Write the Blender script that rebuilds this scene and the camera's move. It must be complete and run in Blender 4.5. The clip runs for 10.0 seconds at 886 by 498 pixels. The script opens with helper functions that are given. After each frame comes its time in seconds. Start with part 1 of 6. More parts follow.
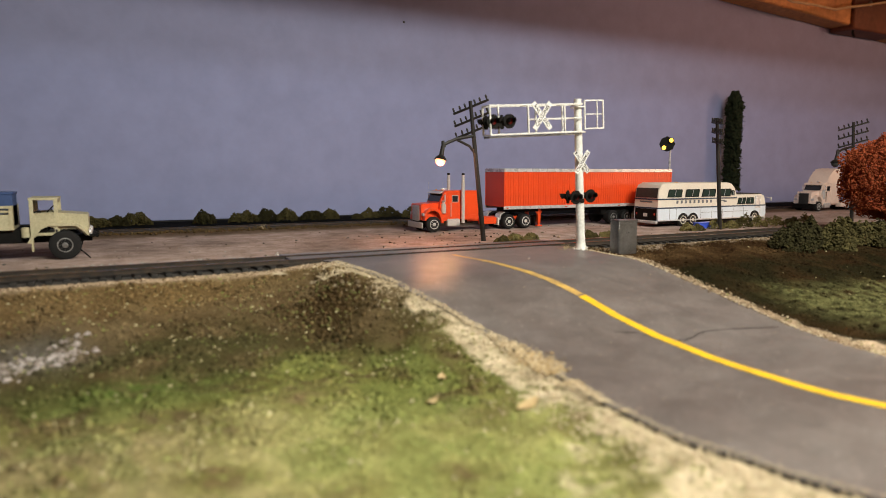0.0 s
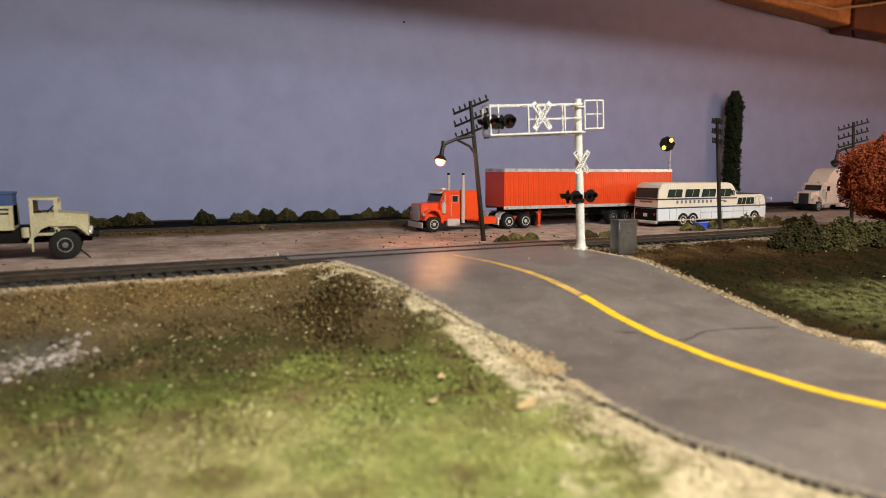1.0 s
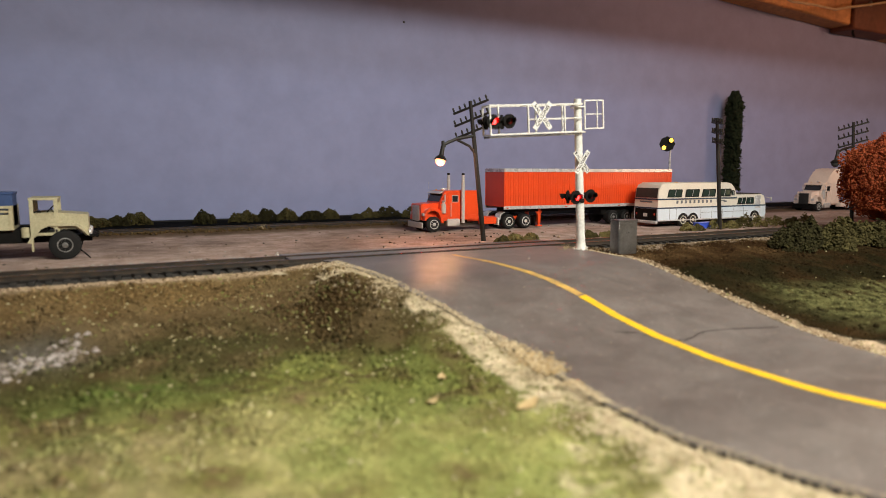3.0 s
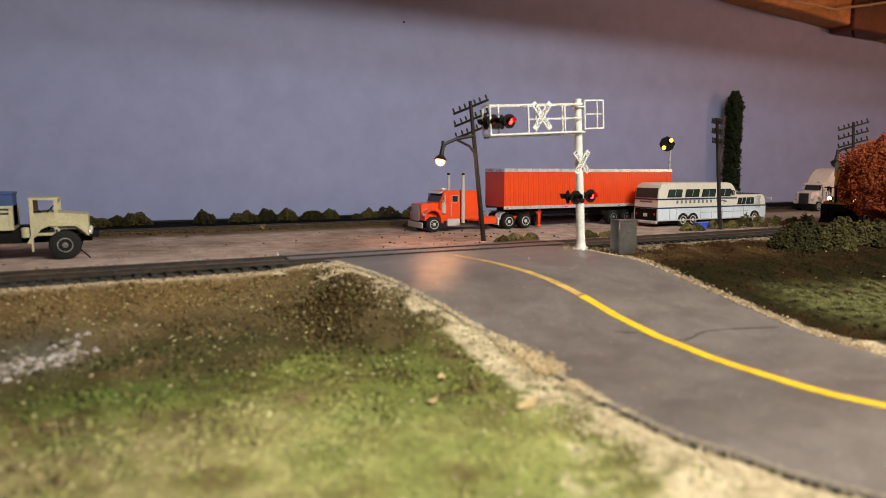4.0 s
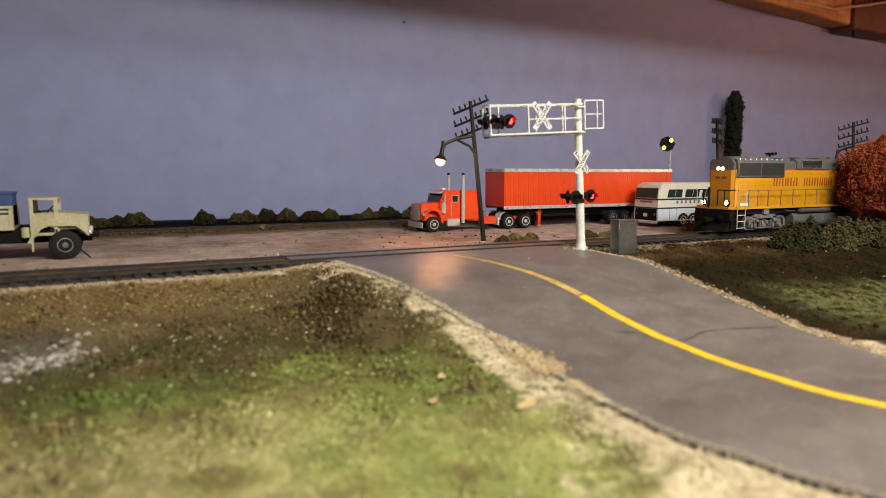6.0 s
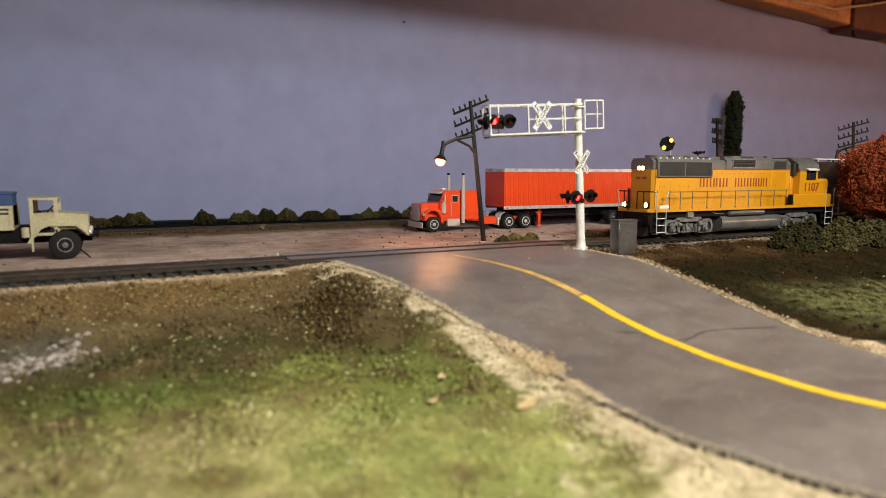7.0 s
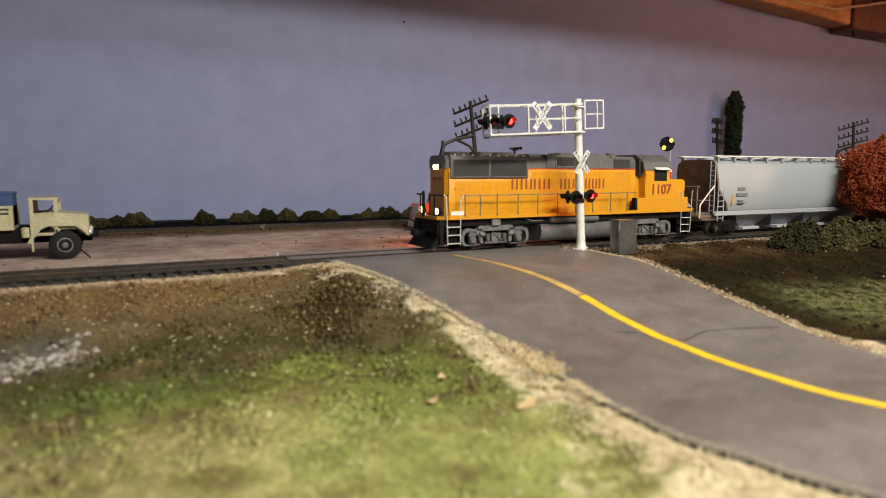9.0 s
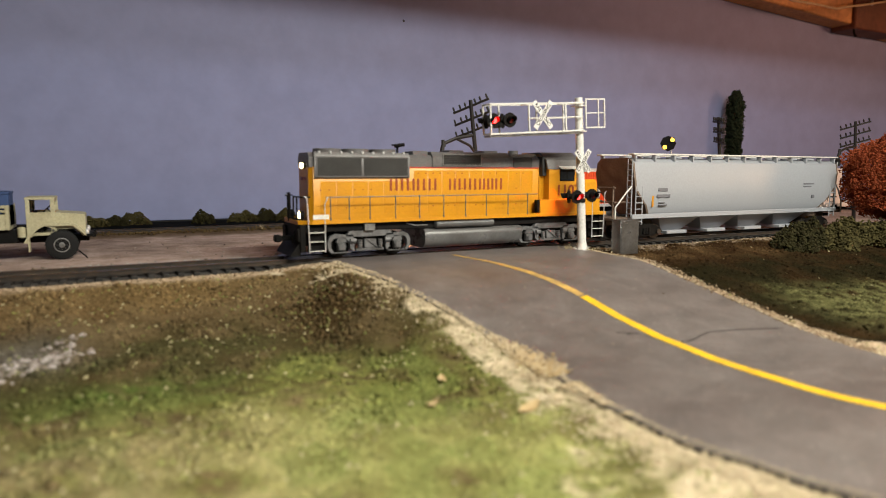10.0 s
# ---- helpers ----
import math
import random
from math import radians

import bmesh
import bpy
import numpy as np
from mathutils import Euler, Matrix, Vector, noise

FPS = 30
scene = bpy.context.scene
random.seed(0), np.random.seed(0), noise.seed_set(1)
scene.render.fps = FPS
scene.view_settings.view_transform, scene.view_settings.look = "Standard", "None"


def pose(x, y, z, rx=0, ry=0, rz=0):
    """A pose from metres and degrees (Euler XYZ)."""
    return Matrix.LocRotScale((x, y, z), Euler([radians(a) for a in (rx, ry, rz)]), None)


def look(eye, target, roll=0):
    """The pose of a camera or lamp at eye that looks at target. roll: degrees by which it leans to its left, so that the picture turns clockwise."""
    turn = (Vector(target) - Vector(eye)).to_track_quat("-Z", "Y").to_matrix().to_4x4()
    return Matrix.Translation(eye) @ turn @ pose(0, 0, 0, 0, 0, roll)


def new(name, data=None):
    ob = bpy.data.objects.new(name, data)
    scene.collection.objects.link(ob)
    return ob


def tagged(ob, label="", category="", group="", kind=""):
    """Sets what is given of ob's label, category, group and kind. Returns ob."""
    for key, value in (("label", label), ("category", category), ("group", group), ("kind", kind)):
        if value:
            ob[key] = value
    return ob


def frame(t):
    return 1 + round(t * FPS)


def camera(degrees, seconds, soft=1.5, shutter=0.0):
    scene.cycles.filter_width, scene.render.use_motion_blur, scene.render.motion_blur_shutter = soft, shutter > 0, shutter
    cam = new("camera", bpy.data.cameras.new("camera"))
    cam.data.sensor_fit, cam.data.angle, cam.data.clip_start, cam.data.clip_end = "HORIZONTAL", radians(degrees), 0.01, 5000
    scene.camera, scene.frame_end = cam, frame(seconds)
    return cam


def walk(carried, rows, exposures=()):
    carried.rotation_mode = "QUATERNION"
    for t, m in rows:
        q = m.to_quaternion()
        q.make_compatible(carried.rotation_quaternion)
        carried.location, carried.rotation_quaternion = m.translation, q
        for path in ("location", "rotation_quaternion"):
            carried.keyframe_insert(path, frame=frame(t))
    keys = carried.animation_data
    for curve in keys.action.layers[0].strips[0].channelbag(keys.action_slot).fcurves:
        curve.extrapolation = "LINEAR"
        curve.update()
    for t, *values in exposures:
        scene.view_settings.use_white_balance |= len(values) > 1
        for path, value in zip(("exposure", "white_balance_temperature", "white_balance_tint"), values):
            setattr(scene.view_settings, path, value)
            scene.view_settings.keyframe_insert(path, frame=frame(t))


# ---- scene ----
# The world is aligned with the model railway's main track: x runs along it, y away from
# the viewer, z up from the rail tops. Model sizes are written in millimetres (1:87 scale).
EYE = (-0.1674, -0.3279, 0.0431)
HEADING, TILT = 27.05, 6.73
cam = camera(68.28, 10.0, 0.6)
cam.data.dof.use_dof = True
cam.data.dof.focus_distance = 0.50
cam.data.dof.aperture_fstop = 11.5


def held(forward):
    """The camera's pose, moved forward by some millimetres along its view."""
    m = pose(*EYE, 90 - TILT, 0, -HEADING) @ pose(0, 0, 0, 0, 0, 0.08)
    return m @ Matrix.Translation((0, 0, -forward * 0.001))


walk(cam, [(0.0, held(0)), (5.0, held(0)), (9.3, held(0)), (9.5, held(3.0)), (10.0, held(3.0))])

# ---- light ----
world = bpy.data.worlds.new("world")
scene.world = world
world.use_nodes = True
world.node_tree.nodes["Background"].inputs[0].default_value = (0.75, 0.8, 1.0, 1)
world.node_tree.nodes["Background"].inputs[1].default_value = 0.01


def area_lamp(name, eye, target, size, power, colour):
    lamp = bpy.data.lights.new(name, "AREA")
    lamp.shape, lamp.size, lamp.size_y = "RECTANGLE", size[0], size[1]
    lamp.energy, lamp.color = power, colour
    ob = new(name, lamp)
    ob.matrix_world = look(eye, target)
    return ob


# the workshop's lamps: tubes above the bench's front edge, a warm bulb low at the far side
area_lamp("tube_light_bench", (0.09, -0.46, 0.35), (0.05, -0.25, 0.0), (0.42, 0.05), 5.35, (1.0, 0.96, 0.81))
area_lamp("tube_light_room", (0.14, -1.32, 0.72), (0.12, 0.2, 0.0), (0.8, 0.10), 3.75, (0.87, 0.95, 1.0))
area_lamp("warm_bulb_lamp", (1.45, -0.85, 0.17), (0.45, 0.2, 0.10), (0.12, 0.12), 3.7, (1.0, 0.60, 0.34))
# added unseen fill: stands in for warm bounce on the upper wall and joist
area_lamp("warm_joist_lamp", (0.70, -0.10, 0.262), (0.70, 0.33, 0.42), (0.8, 0.03), 0.85, (1.0, 0.44, 0.27))
scene.view_settings.exposure = 0.0

# ---- building helpers ----
MM = 0.001


class Shape:
    """Collects vertices and faces in millimetres."""

    def __init__(self):
        self.v, self.f, self.c = [], [], []

    def add(self, verts, faces, colour=None):
        n = len(self.v)
        self.v += [tuple(p) for p in verts]
        self.f += [tuple(i + n for i in f) for f in faces]
        if colour is not None:
            self.c += [colour] * len(verts)
        return self

    def box(self, x0, x1, y0, y1, z0, z1, c=0.25):
        """A box with chamfered edges."""
        x0, x1, y0, y1, z0, z1 = min(x0, x1), max(x0, x1), min(y0, y1), max(y0, y1), min(z0, z1), max(z0, z1)
        c = min(c, 0.3 * (x1 - x0), 0.3 * (y1 - y0), 0.3 * (z1 - z0))
        v, idx = [], {}
        for i in (0, 1):
            for j in (0, 1):
                for k in (0, 1):
                    p = [(x0, x1)[i], (y0, y1)[j], (z0, z1)[k]]
                    s = [(1, -1)[i], (1, -1)[j], (1, -1)[k]]
                    for a in range(3):
                        q = [p[b] + (0 if b == a else s[b] * c) for b in range(3)]
                        idx[i, j, k, a] = len(v)
                        v.append(q)
        f = []
        for a in range(3):
            b, d = (a + 1) % 3, (a + 2) % 3
            for s in (0, 1):
                ring = []
                for m, n in ((0, 0), (1, 0), (1, 1), (0, 1)):
                    key = [0, 0, 0]
                    key[a], key[b], key[d] = s, m, n
                    ring.append(idx[(*key, a)])
                f.append(ring if s else ring[::-1])
            for m in (0, 1):
                for n in (0, 1):
                    k0, k1 = [0, 0, 0], [0, 0, 0]
                    k0[a], k1[a] = 0, 1
                    k0[b] = k1[b] = m
                    k0[d] = k1[d] = n
                    ring = [idx[(*k0, b)], idx[(*k1, b)], idx[(*k1, d)], idx[(*k0, d)]]
                    f.append(ring if m == n else ring[::-1])
        for i in (0, 1):
            for j in (0, 1):
                for k in (0, 1):
                    ring = [idx[i, j, k, 0], idx[i, j, k, 1], idx[i, j, k, 2]]
                    f.append(ring[::-1] if (i + j + k) % 2 == 0 else ring)
        return self.add(v, f)

    def rod(self, p0, p1, r0, r1=None, n=12, caps=True):
        """A round bar from p0 to p1."""
        r1 = r0 if r1 is None else r1
        p0, p1 = Vector(p0), Vector(p1)
        d = (p1 - p0).normalized()
        a = d.orthogonal().normalized()
        b = d.cross(a)
        v = []
        for p, r in ((p0, r0), (p1, r1)):
            for i in range(n):
                t = 2 * math.pi * i / n
                v.append(p + a * (r * math.cos(t)) + b * (r * math.sin(t)))
        f = [(i, (i + 1) % n, n + (i + 1) % n, n + i) for i in range(n)]
        if caps:
            f += [tuple(range(n))[::-1], tuple(range(n, 2 * n))]
        return self.add(v, f)

    def pipe(self, points, r, n=8):
        for p, q in zip(points, points[1:]):
            self.rod(p, q, r, n=n)
        return self

    def turned(self, profile, centre, axis="y", n=20):
        """A lathe shape: profile is (distance along axis, radius)."""
        v, f = [], []
        for h, r in profile:
            for i in range(n):
                t = 2 * math.pi * i / n
                c, s = r * math.cos(t), r * math.sin(t)
                p = {"x": (h, c, s), "y": (c, h, s), "z": (c, s, h)}[axis]
                v.append([centre[k] + p[k] for k in range(3)])
        m = len(profile)
        for k in range(m - 1):
            for i in range(n):
                j = (i + 1) % n
                f.append((k * n + i, k * n + j, (k + 1) * n + j, (k + 1) * n + i))
        f += [tuple(range(n)), tuple(range((m - 1) * n, m * n))[::-1]]
        return self.add(v, f)

    def prism(self, outline, axis, lo, hi):
        """An outline of two coordinates drawn out along the third axis."""
        n = len(outline)
        v = []
        for h in (lo, hi):
            for a, b in outline:
                v.append({"x": (h, a, b), "y": (a, h, b), "z": (a, b, h)}[axis])
        f = [(i, (i + 1) % n, n + (i + 1) % n, n + i) for i in range(n)]
        f += [tuple(range(n))[::-1], tuple(range(n, 2 * n))]
        return self.add(v, f)

    def frame_of(self, x0, x1, z0, z1, y0, y1, w):
        """An open rectangular frame in the xz plane."""
        self.box(x0, x1, y0, y1, z0, z0 + w, 0.1).box(x0, x1, y0, y1, z1 - w, z1, 0.1)
        return self.box(x0, x0 + w, y0, y1, z0 + w, z1 - w, 0.1).box(x1 - w, x1, y0, y1, z0 + w, z1 - w, 0.1)


def mesh_of(name, shape, material, smooth=True, sharp=38):
    me = bpy.data.meshes.new(name)
    me.from_pydata([(x * MM, y * MM, z * MM) for x, y, z in shape.v], [], shape.f)
    bm = bmesh.new()
    bm.from_mesh(me)
    bmesh.ops.recalc_face_normals(bm, faces=bm.faces)
    bm.to_mesh(me)
    bm.free()
    if smooth:
        me.polygons.foreach_set("use_smooth", [True] * len(me.polygons))
        if sharp < 180:
            me.set_sharp_from_angle(angle=radians(sharp))
    if shape.c and len(shape.c) == len(shape.v):
        layer = me.attributes.new("tone", "FLOAT_COLOR", "POINT")
        layer.data.foreach_set("color", [x for c in shape.c for x in (*c, 1.0)])
    me.materials.append(material)
    return me


def part(name, shape, material, parent=None, label="", at=None, sharp=38):
    """Links a shape as one mesh object under a thing or a part."""
    ob = new(name, mesh_of(name, shape, material, sharp=sharp))
    if parent is not None:
        ob.parent = parent
    if at is not None:
        ob.matrix_basis = at
    return tagged(ob, label=label)


def thing(name, label, category, at=None, group="", kind=""):
    ob = new(name)
    ob.empty_display_size = 0.01
    if at is not None:
        ob.matrix_basis = at
    return tagged(ob, label, category, group, kind)


def at_mm(x, y, z, rx=0, ry=0, rz=0):
    return pose(x * MM, y * MM, z * MM, rx, ry, rz)


def letters(name, text, height, material, parent, at, depth=0.15):
    """Raised lettering as a mesh, its height in millimetres, centred, in the local xy plane."""
    cu = bpy.data.curves.new(name, "FONT")
    cu.body, cu.size, cu.extrude = text, height * MM / 0.7, depth * MM
    cu.offset = height * MM * 0.018
    cu.align_x, cu.align_y, cu.resolution_u = "CENTER", "CENTER", 3
    tmp = bpy.data.objects.new(name, cu)
    scene.collection.objects.link(tmp)
    me = bpy.data.meshes.new_from_object(tmp.evaluated_get(bpy.context.evaluated_depsgraph_get()))
    bpy.data.objects.remove(tmp)
    me.materials.clear()
    me.materials.append(material)
    ob = new(name, me)
    ob.parent, ob.matrix_basis = parent, at
    return ob


# ---- materials ----
def node(nt, kind, **values):
    n = nt.nodes.new(kind)
    for k, v in values.items():
        n.inputs[k].default_value = v
    return n


def surface(name, base, rough=0.55, metal=0.0, second=None, amount=0.35, scale=120.0, fine=900.0, bump=0.25, depth=0.0002,
            coat=0.0, tone=False, vary=0.0, spec=0.5):
    """A painted, moulded or natural surface: two tones in broad patches, fine grain, slight relief."""
    m = bpy.data.materials.new(name)
    m.use_nodes = True
    nt = m.node_tree
    b = nt.nodes["Principled BSDF"]
    co = nt.nodes.new("ShaderNodeTexCoord")
    broad = node(nt, "ShaderNodeTexNoise", Scale=scale, Detail=6.0, Roughness=0.6)
    grain = node(nt, "ShaderNodeTexNoise", Scale=fine, Detail=3.0, Roughness=0.6)
    nt.links.new(co.outputs["Object"], broad.inputs["Vector"])
    nt.links.new(co.outputs["Object"], grain.inputs["Vector"])
    second = second or tuple(c * 0.72 for c in base)
    mix = nt.nodes.new("ShaderNodeMix")
    mix.data_type = "RGBA"
    mix.inputs["A"].default_value = (*base, 1)
    mix.inputs["B"].default_value = (*second, 1)
    ramp = nt.nodes.new("ShaderNodeMapRange")
    ramp.inputs["From Min"].default_value, ramp.inputs["From Max"].default_value = 0.38, 0.68
    ramp.inputs["To Max"].default_value = min(1.0, amount * 2)
    nt.links.new(broad.outputs["Fac"], ramp.inputs["Value"])
    nt.links.new(ramp.outputs["Result"], mix.inputs["Factor"])
    if tone:
        at = nt.nodes.new("ShaderNodeAttribute")
        at.attribute_name = "tone"
        nt.links.new(at.outputs["Color"], mix.inputs["A"])
        dark = nt.nodes.new("ShaderNodeMix")
        dark.data_type, dark.blend_type = "RGBA", "MULTIPLY"
        dark.inputs["Factor"].default_value = 1.0
        dark.inputs["B"].default_value = (*second, 1)
        nt.links.new(at.outputs["Color"], dark.inputs["A"])
        nt.links.new(dark.outputs["Result"], mix.inputs["B"])
    speck = nt.nodes.new("ShaderNodeMapRange")
    speck.inputs["From Min"].default_value, speck.inputs["From Max"].default_value = 0.3, 0.7
    speck.inputs["To Min"].default_value, speck.inputs["To Max"].default_value = 1 - amount * 0.45, 1 + amount * 0.3
    nt.links.new(grain.outputs["Fac"], speck.inputs["Value"])
    last = nt.nodes.new("ShaderNodeVectorMath")
    last.operation = "SCALE"
    nt.links.new(mix.outputs["Result"], last.inputs[0])
    nt.links.new(speck.outputs["Result"], last.inputs["Scale"])
    out = last.outputs["Vector"]
    if vary:
        info = nt.nodes.new("ShaderNodeObjectInfo")
        span = nt.nodes.new("ShaderNodeMapRange")
        span.inputs["To Min"].default_value, span.inputs["To Max"].default_value = 1 - vary, 1 + vary
        nt.links.new(info.outputs["Random"], span.inputs["Value"])
        again = nt.nodes.new("ShaderNodeVectorMath")
        again.operation = "SCALE"
        nt.links.new(out, again.inputs[0])
        nt.links.new(span.outputs["Result"], again.inputs["Scale"])
        out = again.outputs["Vector"]
    nt.links.new(out, b.inputs["Base Color"])
    gloss = nt.nodes.new("ShaderNodeMapRange")
    gloss.inputs["To Min"].default_value, gloss.inputs["To Max"].default_value = max(0.03, rough - 0.12), min(1, rough + 0.12)
    nt.links.new(broad.outputs["Fac"], gloss.inputs["Value"])
    nt.links.new(gloss.outputs["Result"], b.inputs["Roughness"])
    b.inputs["Metallic"].default_value = metal
    b.inputs["Specular IOR Level"].default_value = spec
    b.inputs["Coat Weight"].default_value = coat
    b.inputs["Coat Roughness"].default_value = 0.15
    if bump:
        bp = node(nt, "ShaderNodeBump", Strength=bump, Distance=depth)
        nt.links.new(grain.outputs["Fac"], bp.inputs["Height"])
        nt.links.new(bp.outputs["Normal"], b.inputs["Normal"])
    return m


def glowing(name, colour, strength):
    m = bpy.data.materials.new(name)
    m.use_nodes = True
    b = m.node_tree.nodes["Principled BSDF"]
    b.inputs["Base Color"].default_value = (*colour, 1)
    b.inputs["Emission Color"].default_value = (*colour, 1)
    b.inputs["Emission Strength"].default_value = strength
    return m


def glassy(name, colour, rough=0.05):
    m = bpy.data.materials.new(name)
    m.use_nodes = True
    b = m.node_tree.nodes["Principled BSDF"]
    b.inputs["Base Color"].default_value = (*colour, 1)
    b.inputs["Roughness"].default_value = rough
    b.inputs["Transmission Weight"].default_value = 1.0
    b.inputs["IOR"].default_value = 1.45
    return m


WALL = surface("pale_blue_wall_paint", (0.255, 0.285, 0.49), 0.75, second=(0.235, 0.26, 0.445), amount=0.16, scale=3.0, fine=40.0, bump=0.05, depth=0.0006)
ROOM = surface("brown_panelling", (0.16, 0.12, 0.09), 0.85, scale=2.0, fine=90.0, bump=0.1)
JOIST = surface("red_pine", (0.60, 0.29, 0.10), 0.6, second=(0.42, 0.18, 0.06), amount=0.5, scale=14.0, fine=140.0, bump=0.3, depth=0.0008)
JOIST_DARK = surface("dark_pine", (0.17, 0.058, 0.027), 0.65, second=(0.09, 0.03, 0.015), amount=0.5, scale=16.0, fine=160.0)
GROUND = surface("turf_and_soil", (0.3, 0.3, 0.2), 0.95, second=(0.55, 0.52, 0.46), amount=0.42, scale=85.0, fine=620.0, bump=0.9, depth=0.0009, tone=True, spec=0.02)
CRUMB = surface("ground_foam", (0.3, 0.3, 0.2), 0.95, second=(0.75, 0.72, 0.66), amount=0.25, scale=300.0, fine=2500.0, bump=0.5, tone=True, spec=0.03)


def asphalt_surface():
    """Worn asphalt: broad grey scuffs, streaks, mid mottling and pale grit."""
    m = surface("worn_asphalt", (0.125, 0.106, 0.101), 0.42, second=(0.20, 0.182, 0.176), amount=0.42, scale=14.0, fine=1100.0, bump=0.45, depth=0.0003)
    nt = m.node_tree
    b = nt.nodes["Principled BSDF"]
    old = b.inputs["Base Color"].links[0].from_socket
    co = nt.nodes.new("ShaderNodeTexCoord")
    scuff = node(nt, "ShaderNodeTexNoise", Scale=70.0, Detail=7.0, Roughness=0.7, Distortion=0.8)
    nt.links.new(co.outputs["Object"], scuff.inputs["Vector"])
    k = nt.nodes.new("ShaderNodeMapRange")
    k.inputs["From Min"].default_value, k.inputs["From Max"].default_value = 0.3, 0.72
    k.inputs["To Min"].default_value, k.inputs["To Max"].default_value = 0.74, 1.26
    nt.links.new(scuff.outputs["Fac"], k.inputs["Value"])
    mul = nt.nodes.new("ShaderNodeVectorMath")
    mul.operation = "SCALE"
    nt.links.new(old, mul.inputs[0])
    nt.links.new(k.outputs["Result"], mul.inputs["Scale"])
    grit = node(nt, "ShaderNodeTexVoronoi", Scale=260.0)
    nt.links.new(co.outputs["Object"], grit.inputs["Vector"])
    dot = nt.nodes.new("ShaderNodeMapRange")
    dot.inputs["From Min"].default_value, dot.inputs["From Max"].default_value = 0.13, 0.06
    dot.inputs["To Max"].default_value = 0.55
    nt.links.new(grit.outputs["Distance"], dot.inputs["Value"])
    mix = nt.nodes.new("ShaderNodeMix")
    mix.data_type = "RGBA"
    mix.inputs["B"].default_value = (0.42, 0.38, 0.34, 1)
    nt.links.new(dot.outputs["Result"], mix.inputs["Factor"])
    nt.links.new(mul.outputs["Vector"], mix.inputs["A"])
    nt.links.new(mix.outputs["Result"], b.inputs["Base Color"])
    return m


ASPHALT = asphalt_surface()
YELLOW_LINE = surface("yellow_line_paint", (0.80, 0.49, 0.015), 0.55, second=(0.68, 0.40, 0.025), amount=0.4, scale=120.0, fine=900.0)
FADED_LINE = surface("faded_line_paint", (0.62, 0.40, 0.10), 0.6, second=(0.36, 0.24, 0.10), amount=0.5, scale=150.0)
CRACK = surface("crack_filler", (0.022, 0.019, 0.018), 0.8)
TIE = surface("black_plastic_tie", (0.014, 0.013, 0.012), 0.7, second=(0.05, 0.042, 0.035), amount=0.5, scale=160.0, vary=0.25)
RAIL = surface("weathered_rail", (0.035, 0.031, 0.028), 0.5, metal=0.3, second=(0.09, 0.06, 0.04), scale=220.0)
RAILHEAD = surface("bright_railhead", (0.62, 0.60, 0.57), 0.22, metal=1.0, scale=200.0, amount=0.3)
BALLAST_BED = surface("roadbed", (0.035, 0.032, 0.030), 0.95, second=(0.07, 0.06, 0.05), amount=0.5, scale=200.0, fine=900.0, bump=1.0, depth=0.0008)
BLACK_GAP = surface("black_edge_strip", (0.010, 0.010, 0.011), 0.8)

# ---- lie of the land ----
S_MIN, S_MAX, U_MIN, U_MAX = -620.0, 1320.0, -326.0, 480.0


def ease(t):
    t = min(1.0, max(0.0, t))
    return t * t * (3 - 2 * t)


def ramp_between(x, xs, ys):
    return float(np.interp(x, xs, ys))


def road_z(u):
    return ramp_between(u, (0, 40, 62, 80, 95, 110, 130, 150, 175, 210, 500), (-0.5, -0.6, -1.0, -2.2, -4.6, -8.4, -14.4, -18.0, -20.0, -20.8, -21.0))


def road_left(u):
    return ramp_between(u, (0, 20, 52, 72, 90, 108, 127, 141, 155, 172, 187, 198, 218, 225, 231, 243, 253, 258, 300, 480), (-80, -70, -67.6, -64.8, -62.4, -56.4, -49.8, -46.5, -45.5, -46.2, -47.3, -47.1, -46.9, -45, -42.9, -40.7, -36.4, -34, -18, 70))


def road_right(u):
    return ramp_between(u, (0, 30, 61, 70, 89, 103, 117, 129, 143, 160, 173, 186, 200, 240, 300, 480), (74, 74, 73, 76, 74.5, 75.5, 78.5, 82, 82, 78.3, 76.6, 73.7, 71.8, 76, 95, 185))


def road_line(u):
    return ramp_between(u, (0, 34, 47, 61, 74.5, 87, 102, 117, 125, 133, 147, 161, 173, 185, 204, 217, 228, 262, 300, 480), (-8, -5.6, -2.9, -1.2, 0.9, 3.5, 7.1, 9.8, 11.2, 12.2, 13.3, 13.8, 13.9, 14.0, 15.0, 16.8, 20.4, 29, 42, 130))


def field_z(s, u):
    if u < -20:
        z = -4.4
        if u < -175:
            z = -4.4 + 1.2 * ease((-175 - u) / 30)
        return z
    if u < 19:
        return -4.0
    left = ramp_between(u, (19, 24, 34, 50, 70, 95, 125, 480), (-3.6, -3.9, -7.0, -12.2, -17.0, -20.6, -22.4, -23.5))
    if s > 60:
        right = ramp_between(u, (19, 30, 50, 75, 105, 140, 180, 480), (-3.2, -3.4, -4.6, -8.0, -13.5, -18.5, -21.0, -23.0))
        k = ease((s - 60) / 60)
        return left * (1 - k) + right * k
    return left


